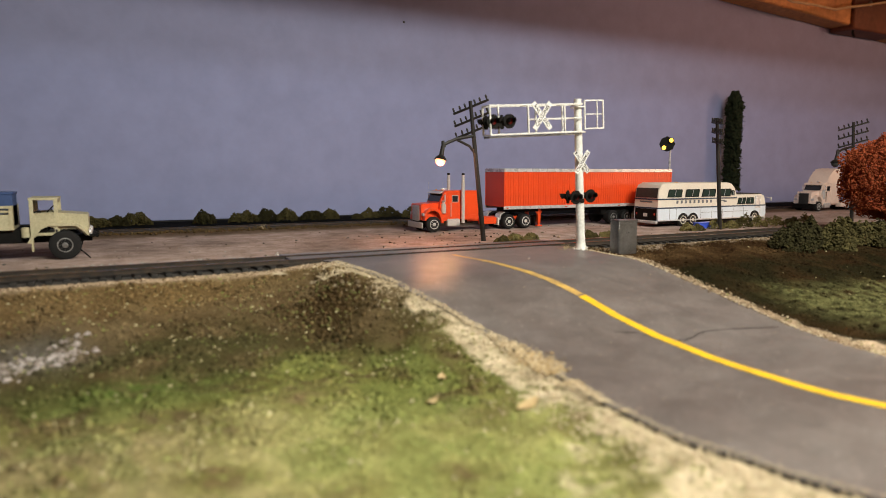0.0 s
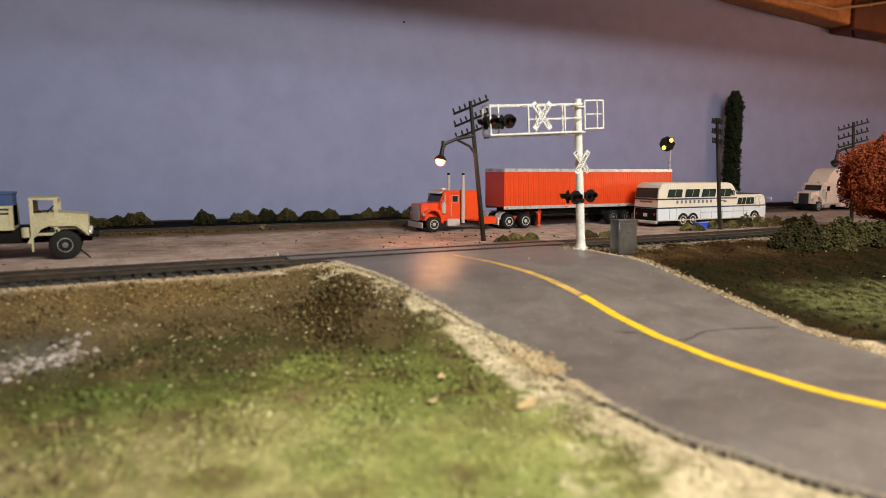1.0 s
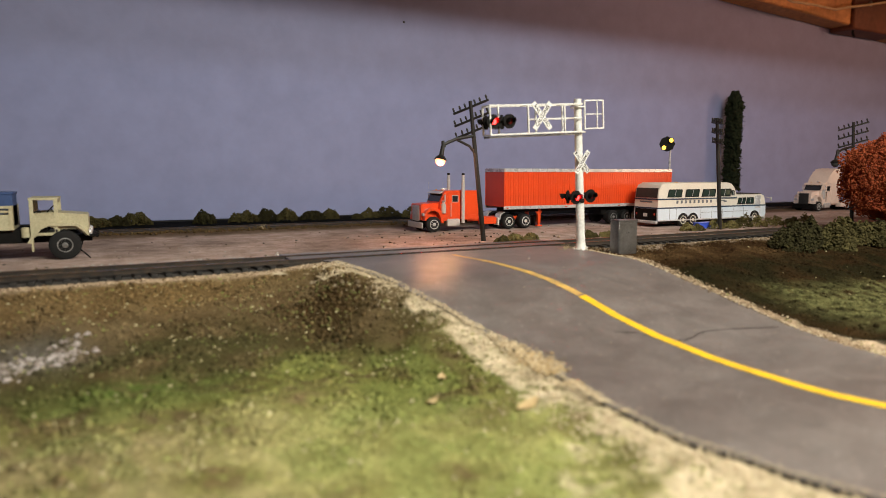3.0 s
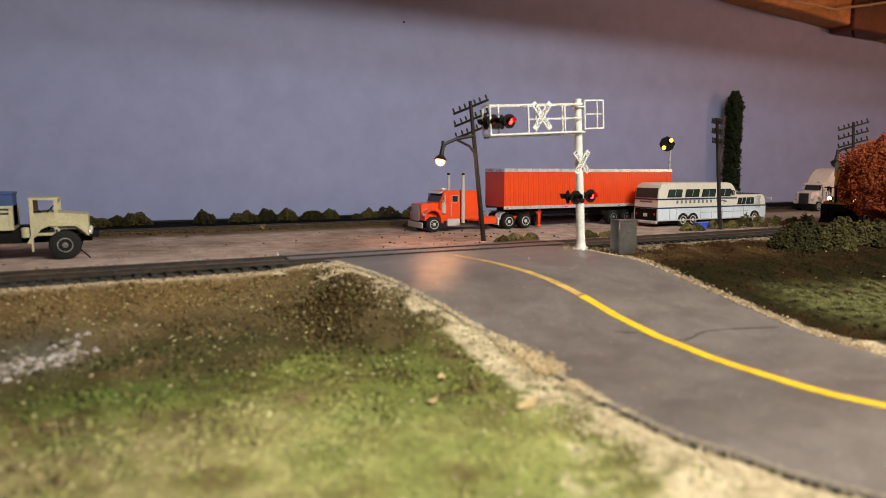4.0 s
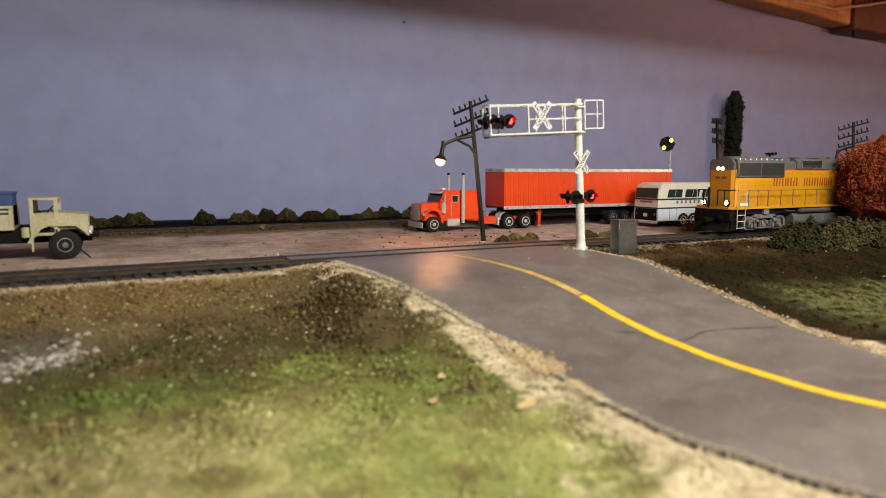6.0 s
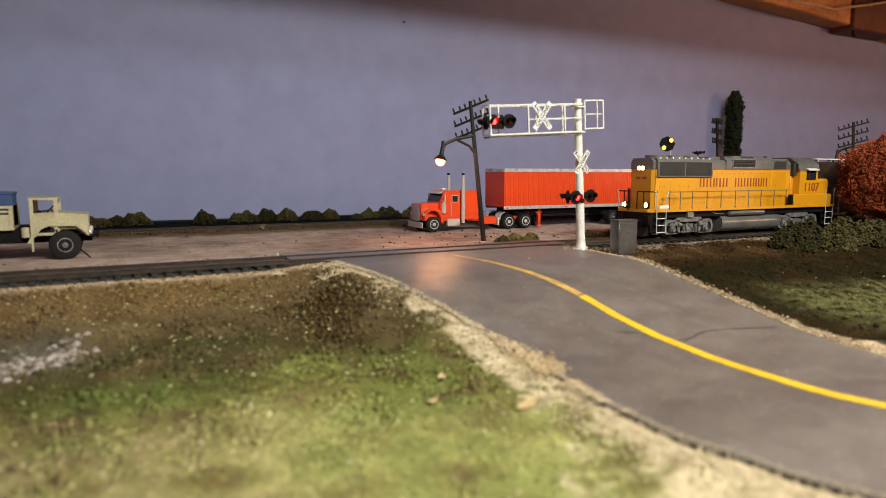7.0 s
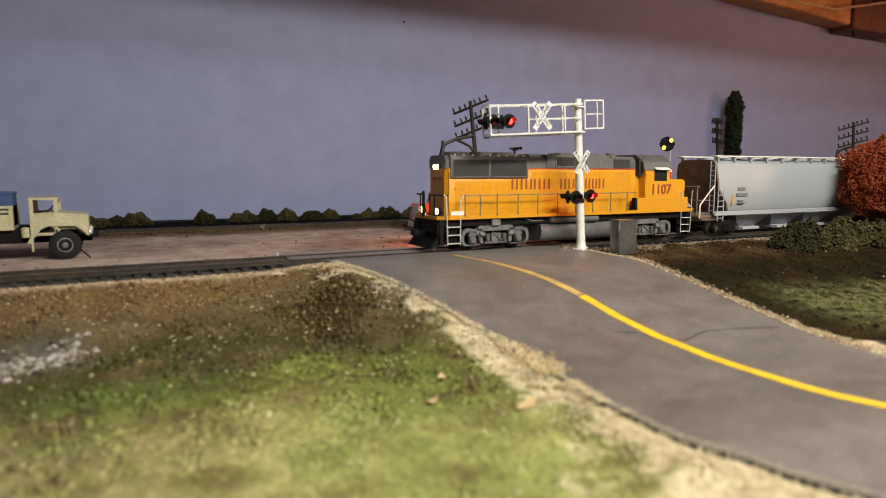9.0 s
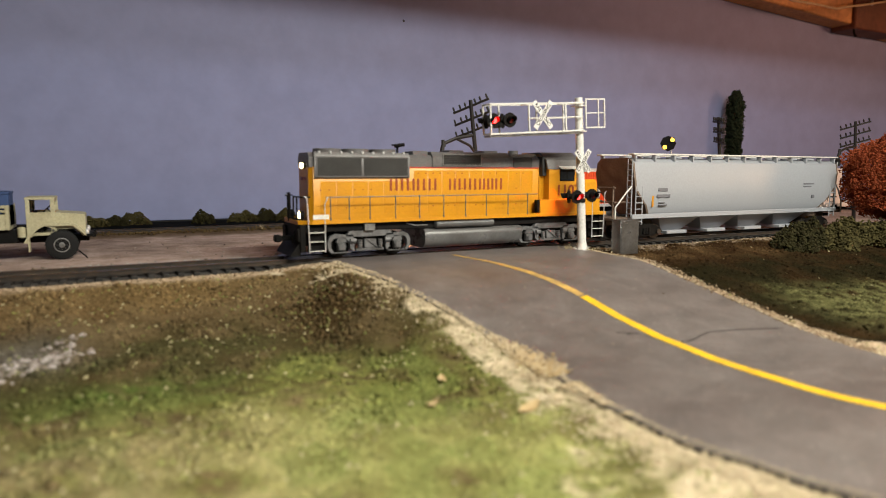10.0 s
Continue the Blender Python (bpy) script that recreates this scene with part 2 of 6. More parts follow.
def ground_z(s, u):
    z = field_z(s, u)
    if u > 8:
        d = max(road_left(u) - s, s - road_right(u))
        k = 1 - ease((d - 4) / (34 if s < 0 else 26))
        z = z * (1 - k) + (road_z(u) - (0.9 if u < 150 else 0.9 + 0.9 * ease((u - 150) / 50))) * k
        if d > 3:
            rough = noise.noise((s * 0.045, u * 0.045, 2.0)) * 2.2 + noise.noise((s * 0.13, u * 0.13, 7.0)) * 0.8
            z += rough * ease((d - 3) / 18) * ease((u - 19) / 14)
            if s < 0:
                # a brown hummock on the slope with a hollow under its lip
                z += 3.2 * math.exp(-((s + 84) / 17) ** 2 - ((u - 66) / 12) ** 2) * ease((d - 3) / 10)
                z -= 2.6 * math.exp(-((s + 98) / 7) ** 2 - ((u - 84) / 7) ** 2)
    else:
        z += noise.noise((s * 0.02, u * 0.03, 4.0)) * 0.35 * ease((-u - 24) / 20)
    return z


TAN = (0.60, 0.47, 0.34)
PALE = (0.64, 0.545, 0.39)
DRY = (0.18, 0.132, 0.07)
BROWN = (0.115, 0.075, 0.038)
DARKOLIVE = (0.080, 0.072, 0.031)
OLIVE = (0.16, 0.155, 0.055)
GREEN = (0.19, 0.20, 0.06)
LIGHT = (0.36, 0.365, 0.14)
STRAWY = (0.33, 0.27, 0.15)
GOLD = (0.20, 0.135, 0.06)
LOT = (0.53, 0.41, 0.372)
LOT_DARK = (0.34, 0.26, 0.235)
STONE = (0.50, 0.46, 0.43)


def blend(a, b, k):
    k = min(1.0, max(0.0, k))
    return tuple(x * (1 - k) + y * k for x, y in zip(a, b))


def soil(s, u):
    """The colour of the scenery: bare lot behind the track, dry verge, turf, sand beside the road; the right bank's
    shade is mixed in.
    """
    n1 = noise.noise((s * 0.02, u * 0.02, 0.3))
    n2 = noise.noise((s * 0.07, u * 0.07, 5.3))
    n3 = noise.noise((s * 0.25, u * 0.25, 9.3))
    if u < -20:
        c = blend(LOT, LOT_DARK, 0.35 + 1.1 * n1 + 0.5 * n2)
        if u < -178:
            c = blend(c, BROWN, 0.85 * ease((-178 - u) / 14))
        # the ground colour runs to near black towards the foot of the backdrop
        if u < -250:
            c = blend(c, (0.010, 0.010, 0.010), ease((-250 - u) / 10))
        if u > -34:
            c = blend(c, STONE, 0.25 * ease((u + 34) / 8))
        return c
    if u < 17:
        return (0.07, 0.062, 0.055)
    d = max(road_left(u) - s, s - road_right(u))
    if s < 10:
        c = blend(DRY, BROWN, 0.2 + 1.0 * n2 + ease((u - 34) / 40) * 0.5)
        c = blend(c, GOLD, ease((62 - u) / 26) * (0.55 + 0.8 * n1 + 0.35 * ease((-150 - s) / 40)))
        c = blend(c, DARKOLIVE, ease((u - 48) / 34) * (0.8 + 1.0 * n2))
        c = blend(c, (0.20, 0.18, 0.17), 0.7 * math.exp(-((s + 194) / 16) ** 2 - ((u - 78) / 14) ** 2))
        c = blend(c, (0.10, 0.145, 0.035), 0.9 * math.exp(-((s + 162) / 20) ** 2 - ((u - 119) / 9) ** 2) * (0.8 + n3))
        c = blend(c, GREEN, ease((u - 104 - 34 * n1 + 0.12 * (s + 120)) / 36) * (0.7 + 1.1 * n3 + 0.6 * n2))
        c = blend(c, LIGHT, ease((u - 140 - 46 * n1 + 0.05 * (s + 120)) / 48) * (0.75 + 1.0 * n2))
        c = blend(c, STRAWY, ease((u - 126) / 40) * ease((-118 - s - 30 * n1) / 60) * (0.75 + 1.1 * n2))
        c = blend(c, (0.17, 0.205, 0.06), 0.5 * ease((n2 + 0.6 * n1 - 0.12) / 0.2) * ease((u - 100) / 30))
        patch = math.exp(-((s + 84) / 22) ** 2 - ((u - 74) / 20) ** 2)
        c = blend(c, (0.075, 0.047, 0.022), 1.15 * patch * (0.9 + 0.9 * n2))
        verge = ease((28 - u) / 6)
        c = blend(c, TAN, verge * (0.85 + 0.5 * n3))
        width = ramp_between(u, (20, 50, 85, 112, 135, 150, 170, 190, 205, 235, 300), (24, 14, 9, 13, 17, 19, 19, 17, 22, 40, 80))
        soft = ramp_between(u, (150, 215), (7, 22))
        c = blend(c, PALE, ease((width + 24 * n2 + 13 * n3 - d) / soft) * (0.94 + 0.5 * n3))
    else:
        # right bank: brown soil, its colour darkened to near black for the bank's shade
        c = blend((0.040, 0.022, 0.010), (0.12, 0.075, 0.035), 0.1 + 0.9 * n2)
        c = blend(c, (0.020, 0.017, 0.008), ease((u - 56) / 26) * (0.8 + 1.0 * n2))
        c = blend(c, (0.13, 0.13, 0.055), ease((u - 108 - 25 * n1) / 26) * ease((s - 96) / 40) * (0.75 + 1.3 * n3))
        c = blend(c, (0.30, 0.235, 0.175), ease((33 + 14 * n2 - u) / 8) * (0.7 + 0.9 * n3))
        width = ramp_between(u, (20, 60, 105, 130, 160, 200), (6, 4, 4, 7, 11, 17))
        c = blend(c, (0.50, 0.39, 0.27), ease((width + 9 * n2 + 6 * n3 - d) / 5) * (0.85 + 0.6 * n3))
    return c


def build_ground():
    xs = np.unique(np.concatenate([np.arange(S_MIN, -300, 14), np.arange(-300, 420, 2.0), np.arange(420, S_MAX + 1, 12)]))
    us = np.unique(np.concatenate([np.arange(U_MIN, -20, 6.0), np.arange(-20, 270, 2.0), np.arange(270, U_MAX + 1, 10)]))
    sh = Shape()
    sh.v = [(s, -u, ground_z(s, u) if not (15 < u and road_left(u) + 3 < s < road_right(u) - 3) else road_z(u) - 2.0) for u in us for s in xs]
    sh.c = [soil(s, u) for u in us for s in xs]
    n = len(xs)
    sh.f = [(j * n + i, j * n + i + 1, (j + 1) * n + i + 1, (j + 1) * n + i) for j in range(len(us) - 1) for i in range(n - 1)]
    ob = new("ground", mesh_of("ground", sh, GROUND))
    tagged(ob, "sculpted layout ground of turf, dry soil and bare gravel lot", "ground", kind="structure")


build_ground()


def scatter(name, label, spots, material=CRUMB):
    """Loose crumbs of ground foam or stone: (s, u, z, radius, colour) each a rough little lump."""
    sh = Shape()
    base = [(1, 0, 0), (-1, 0, 0), (0, 1, 0), (0, -1, 0), (0, 0, 1), (0, 0, -1)]
    faces = [(0, 2, 4), (2, 1, 4), (1, 3, 4), (3, 0, 4), (2, 0, 5), (1, 2, 5), (3, 1, 5), (0, 3, 5)]
    rnd = random.Random(len(spots))
    for s, u, z, r, c in spots:
        a = rnd.uniform(0, 6.28)
        ca, sa = math.cos(a), math.sin(a)
        v = []
        for x, y, h in base:
            k = r * rnd.uniform(0.65, 1.3)
            x, y = x + rnd.uniform(-0.3, 0.3), y + rnd.uniform(-0.3, 0.3)
            v.append((s + k * (x * ca - y * sa), -u + k * (x * sa + y * ca), z + k * h * 0.8))
        sh.add(v, faces, c)
    me = bpy.data.meshes.new(name)
    me.from_pydata([(x * MM, y * MM, z * MM) for x, y, z in sh.v], [], sh.f)
    layer = me.attributes.new("tone", "FLOAT_COLOR", "POINT")
    layer.data.foreach_set("color", [x for c in sh.c for x in (*c, 1.0)])
    me.materials.append(material)
    return tagged(new(name, me), label, name.replace("_", " "), kind="stuff")


PHI = (1 + 5 ** 0.5) / 2
ICO_V = [(-1, PHI, 0), (1, PHI, 0), (-1, -PHI, 0), (1, -PHI, 0), (0, -1, PHI), (0, 1, PHI), (0, -1, -PHI), (0, 1, -PHI), (PHI, 0, -1), (PHI, 0, 1), (-PHI, 0, -1), (-PHI, 0, 1)]
ICO_V = [tuple(c / math.sqrt(1 + PHI * PHI) for c in v) for v in ICO_V]
ICO_F = [(0, 11, 5), (0, 5, 1), (0, 1, 7), (0, 7, 10), (0, 10, 11), (1, 5, 9), (5, 11, 4), (11, 10, 2), (10, 7, 6), (7, 1, 8), (3, 9, 4), (3, 4, 2), (3, 2, 6), (3, 6, 8), (3, 8, 9), (4, 9, 5), (2, 4, 11), (6, 2, 10), (8, 6, 7), (9, 8, 1)]


def lump(sh, x, y, z, r, rnd, rough=0.45, colour=None):
    """A ragged little ball of foam."""
    m = Euler((rnd.uniform(0, 6), rnd.uniform(0, 6), rnd.uniform(0, 6))).to_matrix()
    v = []
    for p in ICO_V:
        q = m @ Vector(p)
        k = r * rnd.uniform(1 - rough, 1 + rough)
        v.append((x + q.x * k, y + q.y * k, z + q.z * k * 0.9))
    sh.add(v, ICO_F, colour)


def off_road(s, u):
    return max(road_left(u) - s, s - road_right(u))


def grow_turf():
    rnd = random.Random(11)
    spots = []
    while len(spots) < 66000:
        k = rnd.random()
        u = 19 + 250 * k ** 1.25
        s = rnd.uniform(-300, 330) if u < 150 else rnd.uniform(-240, 210)
        if off_road(s, u) < 3:
            continue
        c = soil(s, u)
        if c[0] > 0.44:
            if rnd.random() < (0.9 if u < 30 else 0.62):
                continue
            if u > 60 and rnd.random() < 0.25:
                c = blend(OLIVE, GREEN, rnd.random())
        if 0.06 < noise.noise((s * 0.05, u * 0.05, 31.0)) and rnd.random() < 0.6:
            continue
        g = rnd.uniform(0.65, 1.35)
        t = rnd.random()
        if t < (0.035 if s < 10 else 0.002):
            c, g = (0.50, 0.45, 0.27), rnd.uniform(0.6, 1.15)
        elif t < 0.10 and s < 10:
            c = blend(c, (0.22, 0.27, 0.08), 0.6)
        spots.append((s, u, ground_z(s, u) + 0.1, rnd.choice((0.25, 0.35, 0.45, 0.6, 0.8)), tuple(min(0.8, x * g) for x in c)))
    clumps = Shape()
    for _ in range(7000):
        u = 26 + 150 * rnd.random() ** 1.1
        s = rnd.uniform(-290, -40) if rnd.random() < 0.8 else rnd.uniform(85, 330)
        if off_road(s, u) < 6 or noise.noise((s * 0.06, u * 0.06, 17.0)) < -0.05:
            continue
        c = soil(s, u)
        if c[0] > 0.42:
            continue
        g = rnd.uniform(0.55, 1.3)
        lump(clumps, s, -u, ground_z(s, u) + rnd.uniform(-0.1, 0.5), rnd.uniform(0.4, 1.25), rnd, 0.5, tuple(x * g for x in c))
    for _ in range(900):
        s, u = rnd.gauss(-84, 13), rnd.gauss(70, 13)
        if off_road(s, u) < 8 or u < 34:
            continue
        g = rnd.uniform(0.5, 1.5)
        c = (0.10, 0.068, 0.032) if rnd.random() < 0.75 else (0.15, 0.14, 0.055)
        lump(clumps, s, -u, ground_z(s, u) + rnd.uniform(-0.4, 0.2), rnd.uniform(0.3, 1.0), rnd, 0.7, tuple(x * g for x in c))
    tagged(part("turf_clumps", clumps, CRUMB, sharp=180), "coarse clumps of olive and brown turf", "turf", kind="stuff")
    scatter("turf", "olive and pale green ground foam tufts on the embankments", spots)


def strew_gravel():
    rnd = random.Random(5)
    spots = []
    for _ in range(5200):
        u = 19 + 240 * rnd.random()
        side = rnd.random() < 0.72
        d = abs(rnd.gauss(0, 9)) + (-3.0 if u < 175 else 1.4)
        s = road_left(u) - d if side else road_right(u) + d * 0.5
        c = blend(PALE, BROWN, rnd.random() ** 3 * (0.9 if u < 190 else 0.3))
        spots.append((s, u, max(ground_z(s, u), road_z(u) - 0.1 - 0.85 * ease(d / 5)) + 0.05, rnd.uniform(0.15, 0.5), c))
    for _ in range(2200):
        u = rnd.gauss(157, 15) if rnd.random() < 0.6 else 104 + 96 * rnd.random()
        if noise.noise((u * 0.12, 3.0, 8.0)) < -0.12:
            continue
        s = road_left(u) + rnd.gauss(0.3, 0.9 + 2.6 * math.exp(-((u - 158) / 20) ** 2))
        tan = blend(PALE, (0.50, 0.36, 0.18), rnd.random() * math.exp(-((u - 160) / 20) ** 2) * 1.3)
        spots.append((s, u, road_z(u) + 0.1, rnd.uniform(0.15, 0.55), blend(tan, BROWN, rnd.random() ** 4)))
    for _ in range(900):
        u = 190 + 75 * rnd.random()
        s = road_left(u) + abs(rnd.gauss(0, 1.3))
        spots.append((s, u, road_z(u) + 0.05, rnd.uniform(0.08, 0.25), blend(PALE, (0.3, 0.27, 0.24), rnd.random())))
    for _ in range(1500):
        u = 62 + 130 * rnd.random()
        s = road_right(u) + rnd.gauss(2.0, 2.0)
        spots.append((s, u, max(ground_z(s, u), road_z(u) - 0.4), rnd.uniform(0.15, 0.7), blend((0.48, 0.37, 0.26), BROWN, rnd.random())))
    for _ in range(1300):
        s, u = rnd.uniform(78, 330), 19 + abs(rnd.gauss(0, 7))
        spots.append((s, u, ground_z(s, u), rnd.uniform(0.2, 0.6), blend((0.42, 0.33, 0.25), BROWN, rnd.random())))
    for _ in range(900):
        s, u = rnd.uniform(-330, -70), -rnd.gauss(24, 3.0)
        spots.append((s, u, -4.0, rnd.uniform(0.4, 1.2), blend(STONE, BROWN, rnd.random() ** 2)))
    for _ in range(2600):
        s = rnd.uniform(-330, -60)
        u = rnd.gauss(21, 1.8)
        spots.append((s, u, ground_z(s, u), rnd.uniform(0.3, 0.8), blend(TAN, BROWN, rnd.random())))
    for _ in range(1700):
        s, u = rnd.uniform(-330, 560), -rnd.gauss(37, 5.0)
        near = s < -70
        c = blend(STONE, BROWN, rnd.random() ** (2.0 if near else 0.6))
        spots.append((s, u, -4.2, rnd.uniform(0.3, 1.25 if near else 0.7), c))
    for _ in range(150):
        u = rnd.uniform(30, 260)
        s = road_left(u) + (road_right(u) - road_left(u)) * rnd.random() ** (1.6 if u > 120 else 1.0)
        spots.append((s, u, road_z(u) + 0.15, rnd.uniform(0.10, 0.3), blend(PALE, BROWN, rnd.random() ** 2)))
    for _ in range(2200):
        s, u = rnd.uniform(-330, 700), rnd.uniform(-200, -34)
        spots.append((s, u, -4.5, rnd.uniform(0.15, 0.5), blend(LOT, BROWN, rnd.random())))
    for _ in range(150):
        s, u = rnd.uniform(-250, 330), rnd.uniform(-196, -40)
        spots.append((s, u, -4.2, rnd.uniform(0.3, 1.0), blend((0.05, 0.035, 0.028), STONE, rnd.random() ** 2)))
    for _ in range(36):
        s, u = rnd.uniform(-20, 140), rnd.uniform(-135, -45)
        spots.append((s, u, -4.1, rnd.uniform(0.5, 1.5), blend((0.06, 0.035, 0.025), TAN, rnd.random() ** 3)))
    for _ in range(1600):
        s, u = rnd.uniform(-330, 420), -rnd.gauss(199, 5.0)
        spots.append((s, u, -4.3, rnd.uniform(0.3, 0.9), blend((0.055, 0.038, 0.022), TAN, rnd.random() ** 4)))
    scatter("gravel", "loose pale gravel and crumbs along road and track", spots)
    rocks = []
    for _ in range(110):
        k = rnd.random()
        rocks.append((-178 - 24 * k + rnd.gauss(0, 3), 70 + 24 * k + rnd.gauss(0, 5), rnd.uniform(0.5, 1.5)))
    scatter("pebbles", "heap of pale grey stones on the embankment", [(s, u, ground_z(s, u) + 0.3, r, blend((0.46, 0.42, 0.41), BROWN, rnd.random() * 0.7)) for s, u, r in rocks])


grow_turf()
strew_gravel()


def build_road():
    us = np.arange(11, 470, 4.0)
    road = Shape()
    for u in us:
        l, r = road_left(u), road_right(u)
        for k in np.linspace(0, 1, 15):
            s = l + (r - l) * k + (noise.noise((u * 0.07, k * 9, 3.0)) * 1.2 if k in (0.0, 1.0) else 0)
            z = road_z(u) + noise.noise((s * 0.02, u * 0.02, 1.0)) * 0.3
            road.v.append((s, -u, z - (0.5 if k in (0.0, 1.0) else 0)))
    n, m = 15, len(us)
    road.f = [(j * n + i, j * n + i + 1, (j + 1) * n + i + 1, (j + 1) * n + i) for j in range(m - 1) for i in range(n - 1)]
    edges = []
    for side in (0, n - 1):
        edge = Shape()
        for j in range(m):
            x, y, z = road.v[j * n + side]
            edge.v += [(x, y, z), (x, y, z - 2.6)]
        edge.f = [(2 * j, 2 * j + 2, 2 * j + 3, 2 * j + 1) for j in range(m - 1)]
        edges.append(edge)
    ob = part("road", road, ASPHALT)
    tagged(ob, "worn dark asphalt road ramping up to the crossing", "road", kind="structure")
    for edge in edges:
        part("slab_edge", edge, CRACK, ob, "dark broken edge of the road slab")
    for label, paint, w, lift, u0, u1 in (("solid yellow painted centre line", YELLOW_LINE, 4.7, 0.16, 112, 460), ("faded yellow centre line near the crossing", FADED_LINE, 4.4, 0.12, 24, 114)):
        sh = Shape()
        uu = np.arange(u0, u1, 3.0)
        for u in uu:
            g = road_line(u)
            du = (road_line(u + 2) - road_line(u - 2)) / 4
            k = 1 / math.sqrt(1 + du * du)
            half = w * 0.5 * (0.55 + 0.45 * ease((u - 24) / 60)) * (1 + 0.06 * noise.noise((u * 0.3, 0, 0)))
            for e in (-1, 1):
                s, v = g + e * half * k, u - e * half * k * du
                z = road_z(v) + noise.noise((s * 0.02, v * 0.02, 1.0)) * 0.3
                sh.v.append((s, -v, z + lift))
        sh.f = [(2 * i, 2 * i + 1, 2 * i + 3, 2 * i + 2) for i in range(len(uu) - 1)]
        part("centre_line", sh, paint, ob, label)
    crack = Shape()
    pts = [(0, 143), (8, 146), (15, 158), (22, 158), (36, 153), (50, 155), (62, 158), (70, 160)]
    fine = [(np.interp(t, range(len(pts)), [p[0] for p in pts]), np.interp(t, range(len(pts)), [p[1] for p in pts])) for t in np.arange(0, len(pts) - 0.9, 0.2)]
    for i, (s, u) in enumerate(fine):
        u += noise.noise((i * 0.7, 3, 3)) * 0.9
        w = 0.38 + 0.2 * noise.noise((i * 0.5, 0, 9))
        for e in (-w, w):
            z = road_z(u + e) + noise.noise((s * 0.02, (u + e) * 0.02, 1.0)) * 0.3
            crack.v.append((s, -(u + e), z + 0.07))
    crack.f = [(2 * i, 2 * i + 1, 2 * i + 3, 2 * i + 2) for i in range(len(fine) - 1)]
    part("crack", crack, CRACK, ob, "thin dark crack across the asphalt")
    # crossing surface between and behind the rails
    for y0, y1 in ((-7.0, 7.0), (9.6, 20.0)):
        sh = Shape().box(-88, 84, y0, y1, -3.6, -0.55, 0.3)
        part("crossing_panel", sh, ASPHALT, ob)


build_road()


def track(name, label, s0, s1, u, turn, at_s, ties, z=0.0):
    """Two rails on ties and a roadbed; turned about a point when it does not run along x."""
    root = thing(name, label, "railway track", at_mm(at_s, -u, z, 0, 0, turn), kind="structure")
    a, b = s0 - at_s, s1 - at_s
    bed = Shape().prism([(-17.5, -5.5), (17.5, -5.5), (14.5, -3.5), (-14.5, -3.5)], "x", a, b)
    part("roadbed", bed, BALLAST_BED, root)
    for y in (-8.25, 8.25):
        web = Shape().prism([(y - 1.2, -2.1), (y + 1.2, -2.1), (y + 0.35, -1.6), (y + 0.35, -0.6), (y + 0.5, -0.15), (y - 0.5, -0.15), (y - 0.35, -0.6), (y - 0.35, -1.6)], "x", a, b)
        rail = part("rail", web, RAIL, root)
        part("railhead", Shape().prism([(y - 0.48, -0.15), (y + 0.48, -0.15), (y + 0.36, 0.0), (y - 0.36, 0.0)], "x", a, b), RAILHEAD, rail)
    me = mesh_of("tie", Shape().box(-1.3, 1.3, -15, 15, -3.9, -2.1, 0.2), TIE)
    rnd = random.Random(3)
    for i in range(ties[2]):
        tie = new("tie", me)
        tie.parent = root
        tie.matrix_basis = at_mm(ties[0] + i * ties[1] - at_s + rnd.uniform(-0.3, 0.3), rnd.uniform(-0.5, 0.5), 0, 0, 0, rnd.uniform(-1.5, 1.5))
    return root


track("main_track", "black railway track with worn bright railheads", S_MIN, S_MAX, 0, 0, 0, (-330, 6.6, 150))
track("siding_track", "dark weathered siding track beside the backdrop", -560, 620, -226, 0.0, 0, (-330, 7.0, 95), -1.2)


